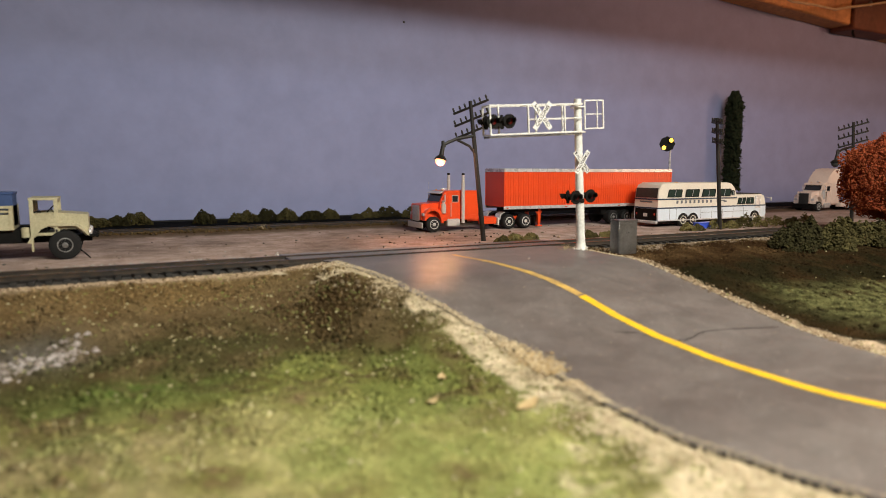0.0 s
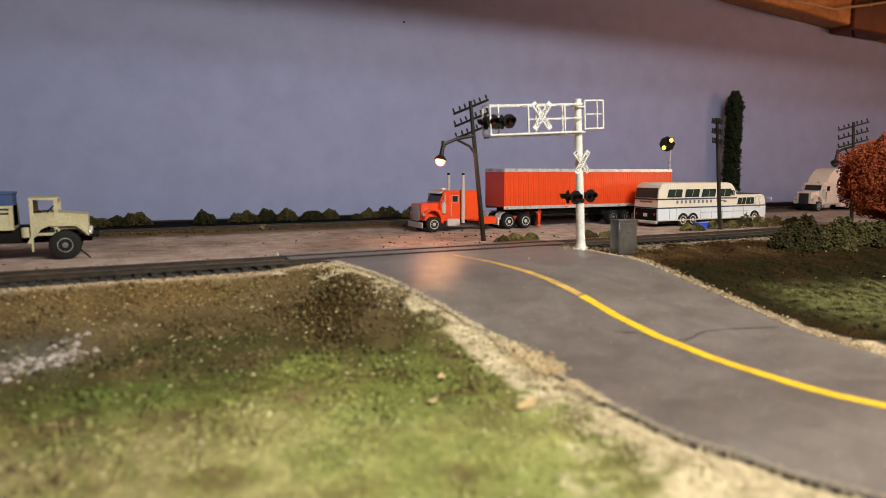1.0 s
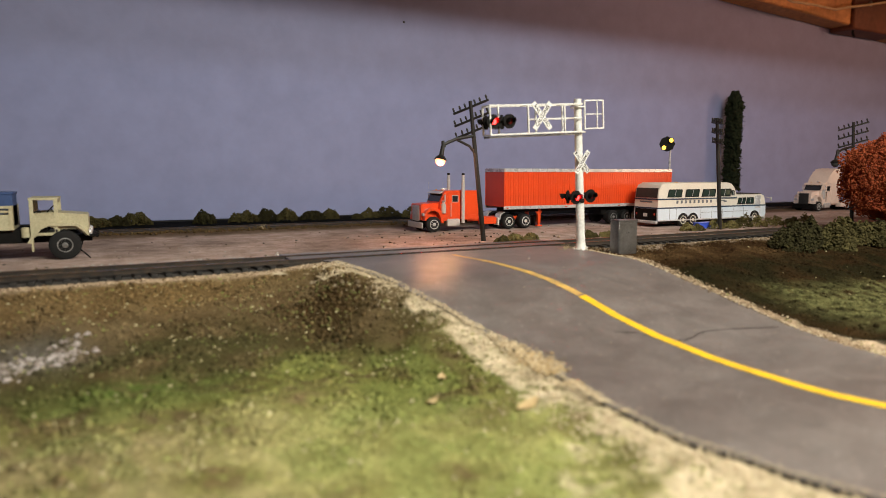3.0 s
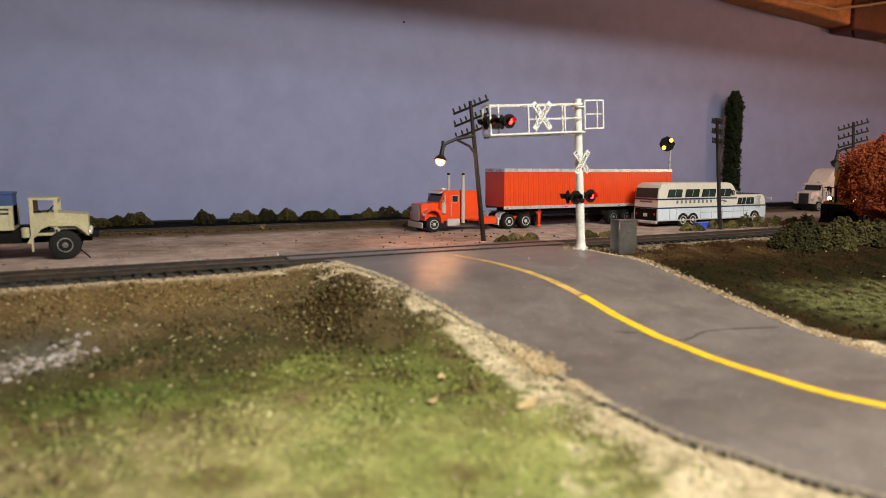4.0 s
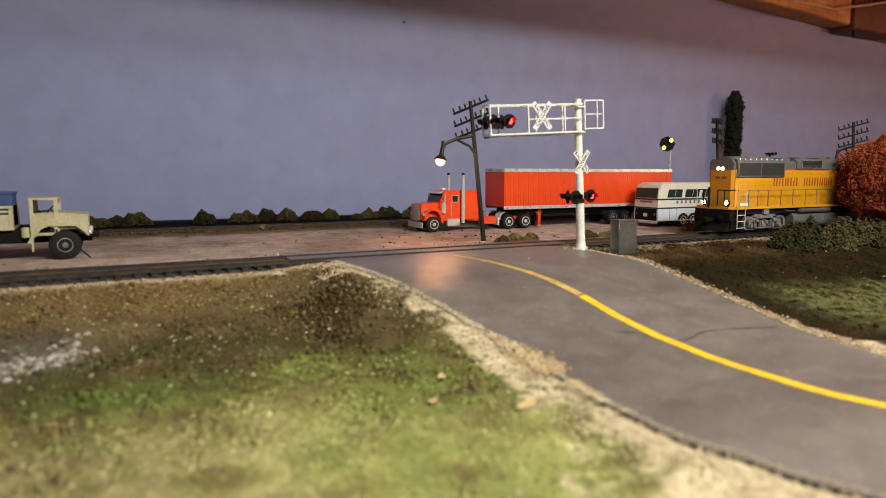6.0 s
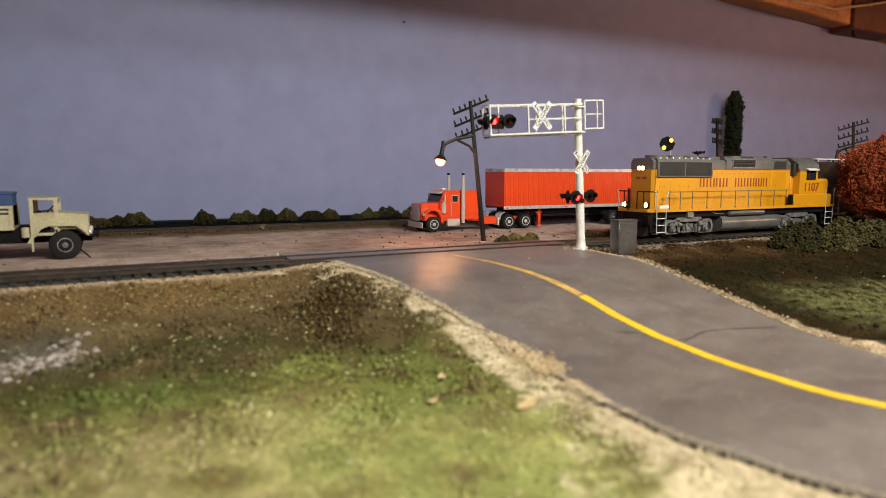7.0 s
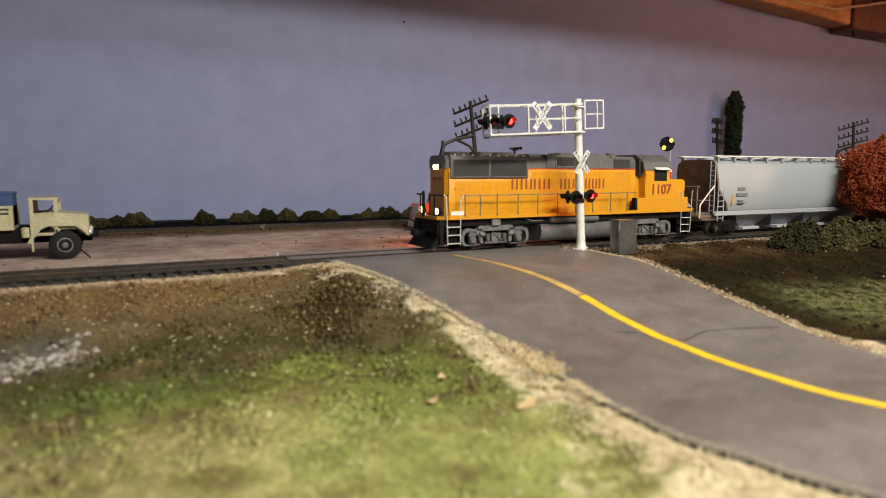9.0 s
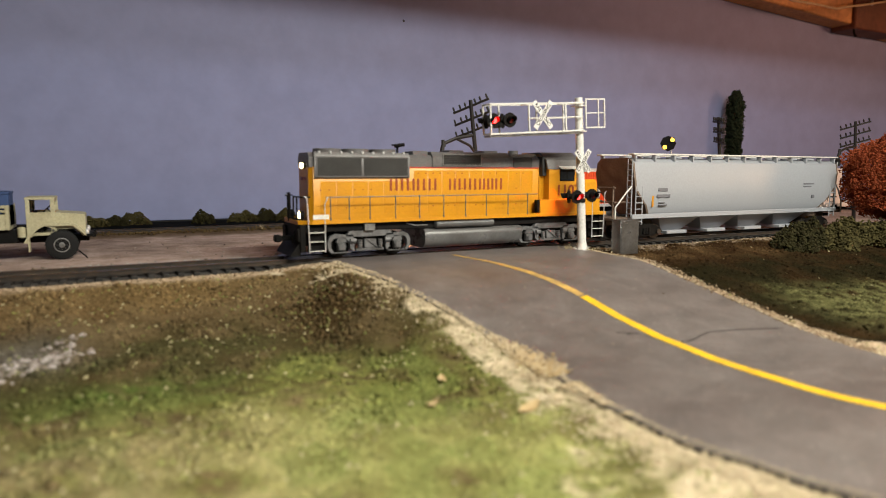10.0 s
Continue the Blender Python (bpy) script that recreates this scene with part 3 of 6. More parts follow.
def build_room():
    def slab(name, label, x0, x1, y0, y1, z0, z1, material, category):
        return tagged(part(name, Shape().box(x0, x1, y0, y1, z0, z1, 0.5), material), label, category, kind="structure")

    slab("wall_backdrop", "pale blue painted backdrop wall behind the layout", -1200, 1750, 330, 370, -2.2, 800, WALL, "wall")
    slab("wall_below", "dark wall below the backdrop", -1200, 1750, 345, 370, -900, -2.4, ROOM, "wall")
    slab("black_strip", "black gap strip under the backdrop", -1200, 1750, 331, 345, -30, -2.4, BLACK_GAP, "trim")
    slab("wall_left", "plain brown panelled workshop wall", -1240, -1200, -1500, 370, -900, 800, ROOM, "wall")
    slab("wall_right", "plain brown panelled workshop wall", 1750, 1790, -1500, 370, -900, 800, ROOM, "wall")
    slab("wall_rear", "plain brown panelled workshop wall", -1240, 1790, -1540, -1500, -900, 800, ROOM, "wall")
    slab("ceiling", "pine boarded workshop ceiling", -1240, 1790, -1540, 370, 800, 830, JOIST, "ceiling")
    slab("floor", "plain workshop floor", -1240, 1790, -1540, 370, -930, -900, ROOM, "floor")
    bench = thing("layout_bench", "pine bench carrying the model railway", "bench", kind="structure")
    part("bench_top", Shape().box(S_MIN, S_MAX, -U_MAX, 326, -58, -36, 1.0), JOIST, bench)
    part("bench_edge", Shape().box(S_MIN, S_MAX, -U_MAX - 18, -U_MAX, -110, -21, 1.0), JOIST, bench)
    for x in (S_MIN, S_MAX - 18):
        part("bench_end", Shape().box(x - 9, x + 9, -U_MAX, 326, -110, -12, 1.0), JOIST, bench)
    for x in (S_MIN + 60, 350, S_MAX - 60):
        for y in (-U_MAX + 50, 280):
            part("bench_leg", Shape().box(x - 32, x + 32, y - 32, y + 32, -900, -58, 2.0), JOIST, bench)
    nail = part("wall_nail", Shape().turned([(329.6, 0.9), (328.6, 1.3), (328.4, 0.2)], (121, 0, 201), "y", 10), BLACK_GAP)
    tagged(nail, "small dark nail head in the backdrop", "nail")
    # out of view, added to keep the tube lights off the top of the backdrop
    slab("soffit_board", "unseen board added to shade the upper backdrop wall", -1200, 1750, -38, -22, 272, 800, JOIST, "trim")


build_room()

# ---- model materials ----
LOCO_YELLOW = surface("armour_yellow_paint", (0.62, 0.27, 0.006), 0.40, second=(0.53, 0.22, 0.007), amount=0.25, scale=60.0, fine=1500.0, bump=0.05)
LOCO_GREY = surface("harbour_grey_paint", (0.125, 0.122, 0.124), 0.45, second=(0.085, 0.076, 0.074), amount=0.4, scale=80.0)
GRILLE = surface("dark_grille", (0.030, 0.029, 0.028), 0.65, fine=2600.0, bump=0.8, depth=0.0003)
RED_BROWN = surface("red_brown_lettering", (0.30, 0.055, 0.012), 0.5)
RED_TRIM = surface("red_trim", (0.55, 0.05, 0.02), 0.45)
BLACK = surface("matt_black", (0.005, 0.0048, 0.0046), 0.65, second=(0.012, 0.010, 0.009), amount=0.5, scale=150.0, spec=0.12)
BOGIE_GREY = surface("dirty_bogie_grey", (0.155, 0.155, 0.16), 0.4, second=(0.07, 0.068, 0.066), amount=0.5, scale=180.0)
TRUCK_GREY = surface("weathered_silver_grey", (0.24, 0.235, 0.23), 0.45, second=(0.08, 0.075, 0.07), amount=0.5, scale=160.0)
TANK_GREY = surface("dusty_tank_grey", (0.12, 0.12, 0.122), 0.30, second=(0.05, 0.046, 0.043), amount=0.4, scale=70.0)
STEEL = surface("bright_steel", (0.55, 0.54, 0.52), 0.3, metal=0.9, scale=120.0)
WHITE = surface("white_plastic", (0.72, 0.70, 0.66), 0.45, second=(0.55, 0.53, 0.49), amount=0.3, scale=120.0)
WINDOW = surface("dark_window", (0.02, 0.022, 0.025), 0.08, amount=0.1, bump=0)
HEADLAMP = glowing("warm_headlamp", (1.0, 0.74, 0.36), 7.0)
HOPPER_WHITE = surface("grey_white_hopper_paint", (0.345, 0.36, 0.395), 0.42, second=(0.30, 0.315, 0.345), amount=0.16, scale=22.0, fine=1000.0, bump=0.03)
RUST = surface("brown_dusty_rust", (0.21, 0.15, 0.11), 0.75, second=(0.14, 0.095, 0.068), amount=0.5, scale=70.0)
ORANGE = surface("orange_red_paint", (0.76, 0.072, 0.012), 0.33, second=(0.60, 0.05, 0.011), amount=0.25, scale=50.0, fine=1500.0, bump=0.04, coat=0.3)
TRAILER_RED = surface("trailer_red_paint", (0.74, 0.072, 0.014), 0.36, second=(0.64, 0.056, 0.012), amount=0.3, scale=40.0, fine=1300.0, bump=0.06)
CHROME = surface("chrome", (0.82, 0.81, 0.80), 0.2, metal=0.5, amount=0.15, scale=200.0, bump=0)
ALU = surface("silver_trim", (0.72, 0.72, 0.74), 0.28, metal=0.35, second=(0.42, 0.42, 0.43), amount=0.4, scale=90.0)
TYRE = surface("black_tyre_rubber", (0.011, 0.011, 0.0115), 0.8, fine=2200.0, bump=0.6, depth=0.0002, spec=0.3)
BUS_CREAM = surface("cream_bus_paint", (0.74, 0.69, 0.61), 0.32, amount=0.15, scale=60.0, bump=0.03, coat=0.2)
BUS_WHITE = surface("white_bus_paint", (0.66, 0.74, 0.84), 0.32, amount=0.15, scale=60.0, bump=0.03, coat=0.2)
BUS_BLUE = surface("blue_bus_stripe", (0.008, 0.035, 0.085), 0.4, amount=0.15)
GLASS_GREEN = surface("tinted_bus_glass", (0.022, 0.042, 0.036), 0.08, amount=0.3, scale=90.0, bump=0)
BRIGHT_RIM = surface("polished_rim", (0.78, 0.77, 0.75), 0.25, metal=0.3, second=(0.5, 0.48, 0.46), amount=0.4, scale=260.0)
GREY_MARK = surface("grey_lettering", (0.16, 0.16, 0.18), 0.6)


def wheel(parent, x, y, z, r, w, rim, name="wheel", hub_ratio=0.58, side=-1):
    """A tyre with a dished rim; side -1 shows its outer face toward -y."""
    tyre = Shape().turned([(-w / 2, r * 0.55), (-w / 2, r * 0.88), (-w * 0.38, r), (w * 0.38, r), (w / 2, r * 0.88), (w / 2, r * 0.55)], (0, 0, 0), "y", 28)
    o = part(name, tyre, TYRE, parent, at=at_mm(x, y, z))
    k, e = r * hub_ratio, side * w / 2
    sh = Shape().turned([(e * 0.2, k), (e * 1.04, k), (e * 1.08, k * 0.88), (e * 0.86, k * 0.78), (e * 0.90, k * 0.42), (e * 1.06, k * 0.36), (e * 1.15, k * 0.2), (e * 1.15, 0.01)], (0, 0, 0), "y", 24)
    for i in range(8):
        t = i * math.pi / 4
        sh.rod((k * 0.6 * math.cos(t), e * 0.6, k * 0.6 * math.sin(t)), (k * 0.6 * math.cos(t), e * 1.0, k * 0.6 * math.sin(t)), k * 0.08, n=6)
    part("rim", sh, rim, o)
    return o


# ---- locomotive: x from its leading end backwards, -y toward the viewer ----
def loco_bogie(root, x):
    b = new("bogie")
    b.parent, b.matrix_basis = root, at_mm(x, 0, 0)
    for y in (-15.2, 15.2):
        sh = Shape()
        o = 1 if y < 0 else -1
        lo, hi = min(y, y + 2.2 * o), max(y, y + 2.2 * o)
        # a bowed top member, open arms round each axle box, a spring plank between
        sh.prism([(-10.5, 13.4), (10.5, 13.4), (13, 11.0), (8, 10.4), (-8, 10.4), (-13, 11.0)], "y", lo, hi)
        for e in (-1, 1):
            arm = [(9.0, 11.6), (13.0, 11.6), (18.0, 12.2), (21.0, 11.0), (22.2, 8.0), (22.0, 4.6), (20.2, 2.6), (18.8, 3.0), (20.4, 5.0), (20.4, 8.0), (19.2, 9.8), (16.0, 10.2), (12.4, 9.4), (10.8, 7.0), (10.6, 4.4), (9.0, 4.0), (8.2, 7.0)]
            arm = [(e * a, h) for a, h in arm]
            sh.prism(arm if e > 0 else arm[::-1], "y", lo, hi)
            c = e * 15.0
            sh.box(c - 2.0, c + 2.0, lo - 0.5, hi + 0.4, 3.6, 7.6, 0.4)
            sh.rod((c, lo - 1.3, 5.6), (c, hi, 5.6), 1.6, n=14)
            sh.prism([(c - 2.8, 7.8), (c + 2.8, 7.8), (c + 1.8, 10.4), (c - 1.8, 10.4)], "y", lo, hi)
            sh.box(c - 5.0, c + 5.0, lo + 0.3, hi - 0.3, 2.4, 3.0, 0.2)
            sh.rod((e * 7.8, y - o * 0.5, 8.6), (e * 10.8, y - o * 0.5, 8.6), 1.2, n=10)
        for g in (-5.4, 5.4):
            for h in (5.0, 6.1, 7.2, 8.3):
                sh.rod((g, lo, h - 0.4), (g, lo, h + 0.4), 1.2, n=8)
        sh.box(-7.4, 7.4, lo - 0.3, hi + 0.3, 3.2, 4.4, 0.2).box(-3.2, 3.2, lo - 0.5, hi + 0.3, 4.4, 9.0, 0.3)
        sh.rod((-2.6, lo - 0.7, 9.6), (3.4, lo - 0.7, 5.0), 0.5, n=6)
        sh.box(-9.8, -8.4, lo - 0.2, hi, 3.4, 8.8, 0.2).box(8.4, 9.8, lo - 0.2, hi, 3.4, 8.8, 0.2)
        part("side_frame", sh, BOGIE_GREY, b, "grey cast bogie side frame with springs")
    for e in (-15, 15):
        sh = Shape()
        for y in (-8.6, 8.6):
            sh.turned([(-1.4, 3), (-1.4, 5.8), (1.2, 5.8), (1.2, 3)], (0, y, 0), "y", 24)
            sh.turned([(-0.2, 5), (-0.2, 6.4), (0.4, 6.4), (0.4, 5)], (0, y * 0.86, 0), "y", 24)
        sh.rod((0, -9, 0), (0, 9, 0), 1.4)
        ob = part("wheelset", sh, BLACK, b)
        ob.matrix_basis = at_mm(e, 0, 5.8)
        WHEELSETS.append((ob, e, 5.8))
    part("bolster", Shape().box(-9, 9, -13, 13, 8, 15, 0.5), BLACK, b)
    return b


WHEELSETS = []


def build_loco():
    root = thing("locomotive", "yellow and grey diesel locomotive with lit headlamps running long hood first", "locomotive")
    # frame and walkway
    part("frame", Shape().box(11, 194, -15, 15, 13.2, 17.2, 0.4).box(15.5, 196.5, -17.4, 17.4, 17.0, 18.7, 0.2).prism([(15.5, -17.4), (10.0, -13.6), (10.0, 13.6), (15.5, 17.4)], "z", 17.0, 18.7), BLACK, root)
    part("sill", Shape().box(15.5, 197, -17.7, -17.35, 17.4, 19.4, 0.1).box(15.5, 197, 17.35, 17.7, 17.4, 19.4, 0.1).box(9.6, 10.1, -13.6, 13.6, 17.2, 19.2, 0.1).prism([(15.5, -17.7), (9.7, -13.7), (10.1, -13.3), (15.7, -17.2)], "z", 17.4, 19.4).prism([(15.5, 17.7), (9.7, 13.7), (10.1, 13.3), (15.7, 17.2)], "z", 17.4, 19.4).box(197, 197.4, -14, 14, 17.2, 19.2, 0.1), LOCO_YELLOW, root)
    # long hood
    hood = Shape().prism([(-11, 18.7), (-11, 44.6), (-10.6, 45.2), (10.6, 45.2), (11, 44.6), (11, 18.7)], "x", 18.4, 152)
    hood.prism([(18.6, -10.6), (16.6, -8.6), (16.6, 8.6), (18.6, 10.6)], "z", 18.7, 45.0)
    hood_ob = part("long_hood", hood, LOCO_YELLOW, root, "yellow long hood with rows of doors")
    for i in range(15):
        x = 22 + i * 8.4
        for y in (-11.0, 11.0):
            part("hood_door", Shape().box(x, x + 7.9, y - 0.1, y + 0.1, 22, 38.0 if x < 70 else 43.5, 0.12), LOCO_YELLOW, hood_ob)
    hinges = Shape()
    rnd = random.Random(8)
    for i in range(28):
        x = 21.6 + i * 4.4
        for z in (24.5, 33.5, 41.8):
            if x < 70 and z > 40 or rnd.random() < 0.35:
                continue
            hinges.box(x, x + 0.7, -11.3, -10.9, z, z + 0.5, 0.08)
    part("hinge", hinges, RED_BROWN, hood_ob, "small rust-toned hinges and latches")
    top = Shape().prism([(-11, 45.0), (-11.0, 49.6), (-9.2, 51.6), (9.2, 51.6), (11.0, 49.6), (11, 45.0)], "x", 69, 152)
    part("end_roof", Shape().prism([(-10.2, 45), (-10.2, 49.8), (-8, 52.2), (8, 52.2), (10.2, 49.8), (10.2, 45)], "x", 16.7, 20), LOCO_GREY, root)
    part("hood_roof", top, LOCO_GREY, root, "grey hood roof")
    # radiator section
    rad = Shape().prism([(-12.0, 40.0), (-12.0, 50.4), (-10.6, 52.4), (10.6, 52.4), (12.0, 50.4), (12.0, 40.0), (11.0, 39.4), (-11.0, 39.4)], "x", 19.0, 69.5)
    rob = part("radiator_housing", rad, LOCO_GREY, root, "flared grey radiator housing")
    for y in (-12.2, 12.2):
        for x0, x1 in ((20.4, 43.0), (44.4, 68.0)):
            g = Shape().box(x0, x1, y - 0.15, y + 0.15, 40.7, 49.6, 0.05)
            for k in range(14):
                h = 41.1 + k * 0.6
                g.box(x0 + 0.4, x1 - 0.4, y - 0.26, y + 0.26, h, h + 0.25, 0.05)
            part("intake_grille", g, GRILLE, rob, "dark radiator intake mesh")
        part("grille_frame", Shape().frame_of(19.6, 68.8, 40.0, 50.3, y - 0.2, y + 0.2, 0.7), LOCO_GREY, rob)
    for x in (29, 44, 59):
        f = Shape().turned([(52.2, 7.2), (54.2, 7.2), (54.4, 6.8), (53.9, 6.2), (53.9, 0.1)], (x, 0, 0), "z", 28)
        fan = part("radiator_fan", f, LOCO_GREY, root)
        bl = Shape()
        for k in range(10):
            t = k * math.pi / 5
            bl.box(-0.4, 0.4, 1, 6.6, -0.15, 0.15, 0.05)
            n = 24
            c, s = math.cos(t), math.sin(t)
            bl.v[-n:] = [(a * c - b * s + x, a * s + b * c, h + 54.25) for a, b, h in bl.v[-n:]]
        part("fan_guard", bl, TRUCK_GREY, fan)
    clips = Shape()
    for k in range(9):
        clips.box(21 + k * 5.6, 22.2 + k * 5.6, -11.6, -10.4, 51.6, 52.9, 0.15)
    part("roof_clip", clips, ALU, root, "small pale lifting lugs along the roof edge")
    # dynamic brake blister and roof fittings
    bl = Shape().prism([(-11.6, 45.4), (-11.6, 50.8), (-9.2, 53.4), (9.2, 53.4), (11.6, 50.8), (11.6, 45.4)], "x", 83, 131)
    dob = part("brake_housing", bl, LOCO_GREY, root)
    for y in (-11.7, 11.7):
        lou = Shape().box(89.5, 112.5, y - 0.1, y + 0.1, 46.6, 52.0, 0.05)
        for k in range(5):
            lou.box(89.8, 112.2, y - 0.5, y + 0.5, 46.9 + k * 1.02, 47.3 + k * 1.02, 0.08)
        part("louvre", lou, GRILLE, dob, "dark horizontal louvres")
        part("louvre_frame", Shape().frame_of(89, 113, 46.1, 52.4, y - 0.3, y + 0.3, 0.6), TRUCK_GREY, dob)
    roof = Shape()
    for x in (74, 96, 118):
        roof.box(x, x + 9, -6, 6, 51, 53.8 if x < 80 else 54.6, 0.4)
    roof.box(133, 151, -9.8, 9.8, 51, 52.8, 0.4).turned([(52, 3), (55, 3), (55, 2.2), (54, 2.2), (54, 0.1)], (141, 0, 0), "z", 20)
    part("roof_hatch", roof, LOCO_GREY, root)
    [part("inertial_grille", Shape().box(134, 147, y - 0.2, y + 0.2, 45.2, 51.0, 0.1), GRILLE, root) for y in (-11.1, 11.1)]
    part("roof_stripe", Shape().box(69.6, 152, -11.25, -10.95, 44.7, 45.35, 0.05).box(69.6, 152, 10.95, 11.25, 44.7, 45.35, 0.05), RED_TRIM, root, "thin red stripe under the grey roof")
    horn = Shape().rod((67.7, 0, 51), (67.7, 0, 56), 0.6).rod((67.7, -3, 56), (67.7, 3, 56), 0.4)
    for y in (-3, 0, 3):
        horn.turned([(-1.8, 0.4), (1.2, 0.5), (2.6, 1.1), (2.7, 0.1)], (67.7, y, 57.0), "x", 12)
        horn.rod((67.7, y, 56), (67.7, y, 57.2), 0.4)
    part("horn", horn, BLACK, root)
    # cab and low nose
    cab = Shape().prism([(-17, 18.7), (-17, 44.6), (-15.6, 49.2), (-9.0, 53.6), (9.0, 53.6), (15.6, 49.2), (17, 44.6), (17, 18.7)], "x", 155, 175.5)
    cob = part("cab", cab, LOCO_YELLOW, root, "yellow crew cab")
    part("cab_roof", Shape().prism([(-17.5, 44.4), (-16.0, 49.6), (-9.2, 54.1), (9.2, 54.1), (16.0, 49.6), (17.5, 44.4), (16.6, 44.4), (15.2, 48.9), (8.9, 53.2), (-8.9, 53.2), (-15.2, 48.9), (-16.6, 44.4)], "x", 153.6, 177), LOCO_GREY, cob, "grey curved cab roof")
    # solid dark block: the shade between hood and cab is put in its colour
    part("cab_recess", Shape().box(152.4, 155.2, -14, 14, 40.5, 51.5, 0.3), GRILLE, root, "near-black block painted as the shade behind the cab roof")
    part("cab_bulkhead", Shape().box(151.8, 155.2, -11.6, 11.6, 18.7, 40.4, 0.3), LOCO_YELLOW, root)
    for y in (-17.1, 17.1):
        win = part("cab_window", Shape().box(163.0, 172.4, y - 0.15, y + 0.15, 38.2, 44.0, 0.1), WINDOW, cob)
        part("window_frame", Shape().frame_of(162.4, 173.0, 37.6, 44.6, y - 0.25, y + 0.25, 0.6).box(167.3, 168.0, y - 0.25, y + 0.25, 38.2, 44, 0.1), BLACK, win)
        o = -1 if y < 0 else 1
        part("sunshade", Shape().prism([(y, 46.2), (y + o * 2.6, 44.9), (y + o * 2.6, 44.5), (y, 45.6)], "x", 161.6, 173.6), WHITE, cob, "pale sunshade over the cab window")
        part("cab_door", Shape().box(155.6, 160.6, y - 0.12, y + 0.12, 20, 42, 0.1), LOCO_YELLOW, cob)
    nose = Shape().prism([(-14.5, 18.7), (-14.5, 36.6), (-13, 38.4), (13, 38.4), (14.5, 36.6), (14.5, 18.7)], "x", 175.5, 192)
    part("short_nose", nose, LOCO_YELLOW, root)
    [part("battery_box", Shape().box(148.5, 192.3, y - 2.3, y + 2.3, 18.9, 27.0, 0.3), LOCO_YELLOW, root) for y in (-15.3, 15.3)]
    part("step_well", Shape().box(147, 151.5, -17.2, -14, 20, 27, 0.2), BLACK, root)
    for side, turn in ((-1, 0), (1, 180)):
        letters("number", "1107", 6.2, RED_BROWN, root, at_mm(168.4, side * 17.25, 32.0, 90, 0, turn))
        y = side * 11.12
        x = 58.6
        for w in (6.3, 6.6, 2.6, 6.8, 6.6, None, 5.9, 6.6, 6.2, 2.6, 5.4, 2.6, 6.2):
            if w is None:
                x += 5.6
                continue
            bar = Shape().box(x, x + 1.3, y - 0.1, y + 0.1, 33.0, 39.2, 0.2)
            if w > 3:
                bar.box(x + w * 0.5, x + w * 0.5 + 1.3, y - 0.1, y + 0.1, 33.0, 39.2, 0.2)
            part("name_bar", bar, RED_BROWN, root, "plain red-brown name bar")
            x += w
    part("number_plate", Shape().box(16.4, 16.65, -4.8, -0.8, 38.6, 40.2, 0.05).box(16.4, 16.65, 0.8, 4.8, 38.6, 40.2, 0.05), RED_BROWN, root)
    # ends: pilot, plough, steps, couplers
    for x, o in ((9.5, 1), (197, -1)):
        pil = Shape().box(x + o * 0.6, x + o * 3.4, -16, 16, 4.0, 17.4, 0.3)
        pil.prism([(x + o * 1.0, 2.2), (x - o * 4.2, 2.0), (x - o * 1.2, 6.2), (x + o * 1.0, 9.5)], "y", -14.5, 14.5)
        pil.box(x - o * 0.5, x + o * 3, -15.5, -9.5, 9, 15.5, 0.3).box(x - o * 0.5, x + o * 3, 9.5, 15.5, 9, 15.5, 0.3)
        for k in range(5):
            pil.pipe([(x + o * 0.6, -10 + k * 0.9, 14), (x - o * 1.3, -10 + k * 0.9, 11), (x - o * 1.0, -10 + k * 0.9, 8)], 0.3, 6)
        part("pilot", pil, BLACK, root, "black pilot with snow plough and hoses")
        part("coupler", Shape().box(x - o * 6, x + o * 2, -1.4, 1.4, 8.6, 11.0, 0.4).box(x - o * 8.4, x - o * 5, -2.6, 2.2, 8.0, 11.6, 0.6), BLACK, root)
        for y in (-1, 1):
            steps = Shape()
            xa, xb = (14.2, 22.0) if o > 0 else (x - 2.0, x - 10.5)
            steps.box(xa, xb, y * 13.4, y * 14.4, 3.6, 18, 0.2)
            well = part("step_back", steps, BLACK, root)
            for z in (4.4, 9.0, 13.4):
                part("step", Shape().box(xa, xb, y * 14.2, y * 17.2, z - 0.3, z + 0.3, 0.1), BLACK, well)
                part("step_edge", Shape().box(xa, xb, y * 17.2, y * 17.5, z - 0.25, z + 0.25, 0.1), WHITE, well)
            part("stair_rail", Shape().pipe([(xa, y * 17.6, 3.6), (xa - o * 0.4, y * 17.6, 18), (xa - o * 1.0, y * 17.4, 30.5), (xa - o * 2.4, y * 17.0, 31)], 0.3).pipe([(xb, y * 17.6, 3.6), (xb, y * 17.6, 27), (xb + o * 1.6, y * 17.6, 30.6)], 0.3), ALU, root, "white stairwell grab rails")
        part("end_rail", Shape().pipe([(x + o * 5.5, -16.8, 30.6), (x + o * 1.2, -14, 30.6), (x + o * 0.8, -3.4, 30.6), (x + o * 0.8, -3.4, 19)], 0.38).pipe([(x + o * 5.5, 16.8, 30.6), (x + o * 1.2, 14, 30.6), (x + o * 0.8, 3.4, 30.6), (x + o * 0.8, 3.4, 19)], 0.38).pipe([(x + o * 1.0, -9, 19), (x + o * 1.0, -9, 30.6)], 0.38).pipe([(x + o * 1.0, 9, 19), (x + o * 1.0, 9, 30.6)], 0.38), BLACK, root)
        part("end_post", Shape().rod((x + o * 0.4, 3.8, 18), (x + o * 0.4, 3.8, 32.5), 0.8), BLACK, root)
    part("walkway_plate", Shape().box(16, 24, -17.9, -17.5, 19.8, 22.0, 0.1), WHITE, root, "small white plate on the walkway")
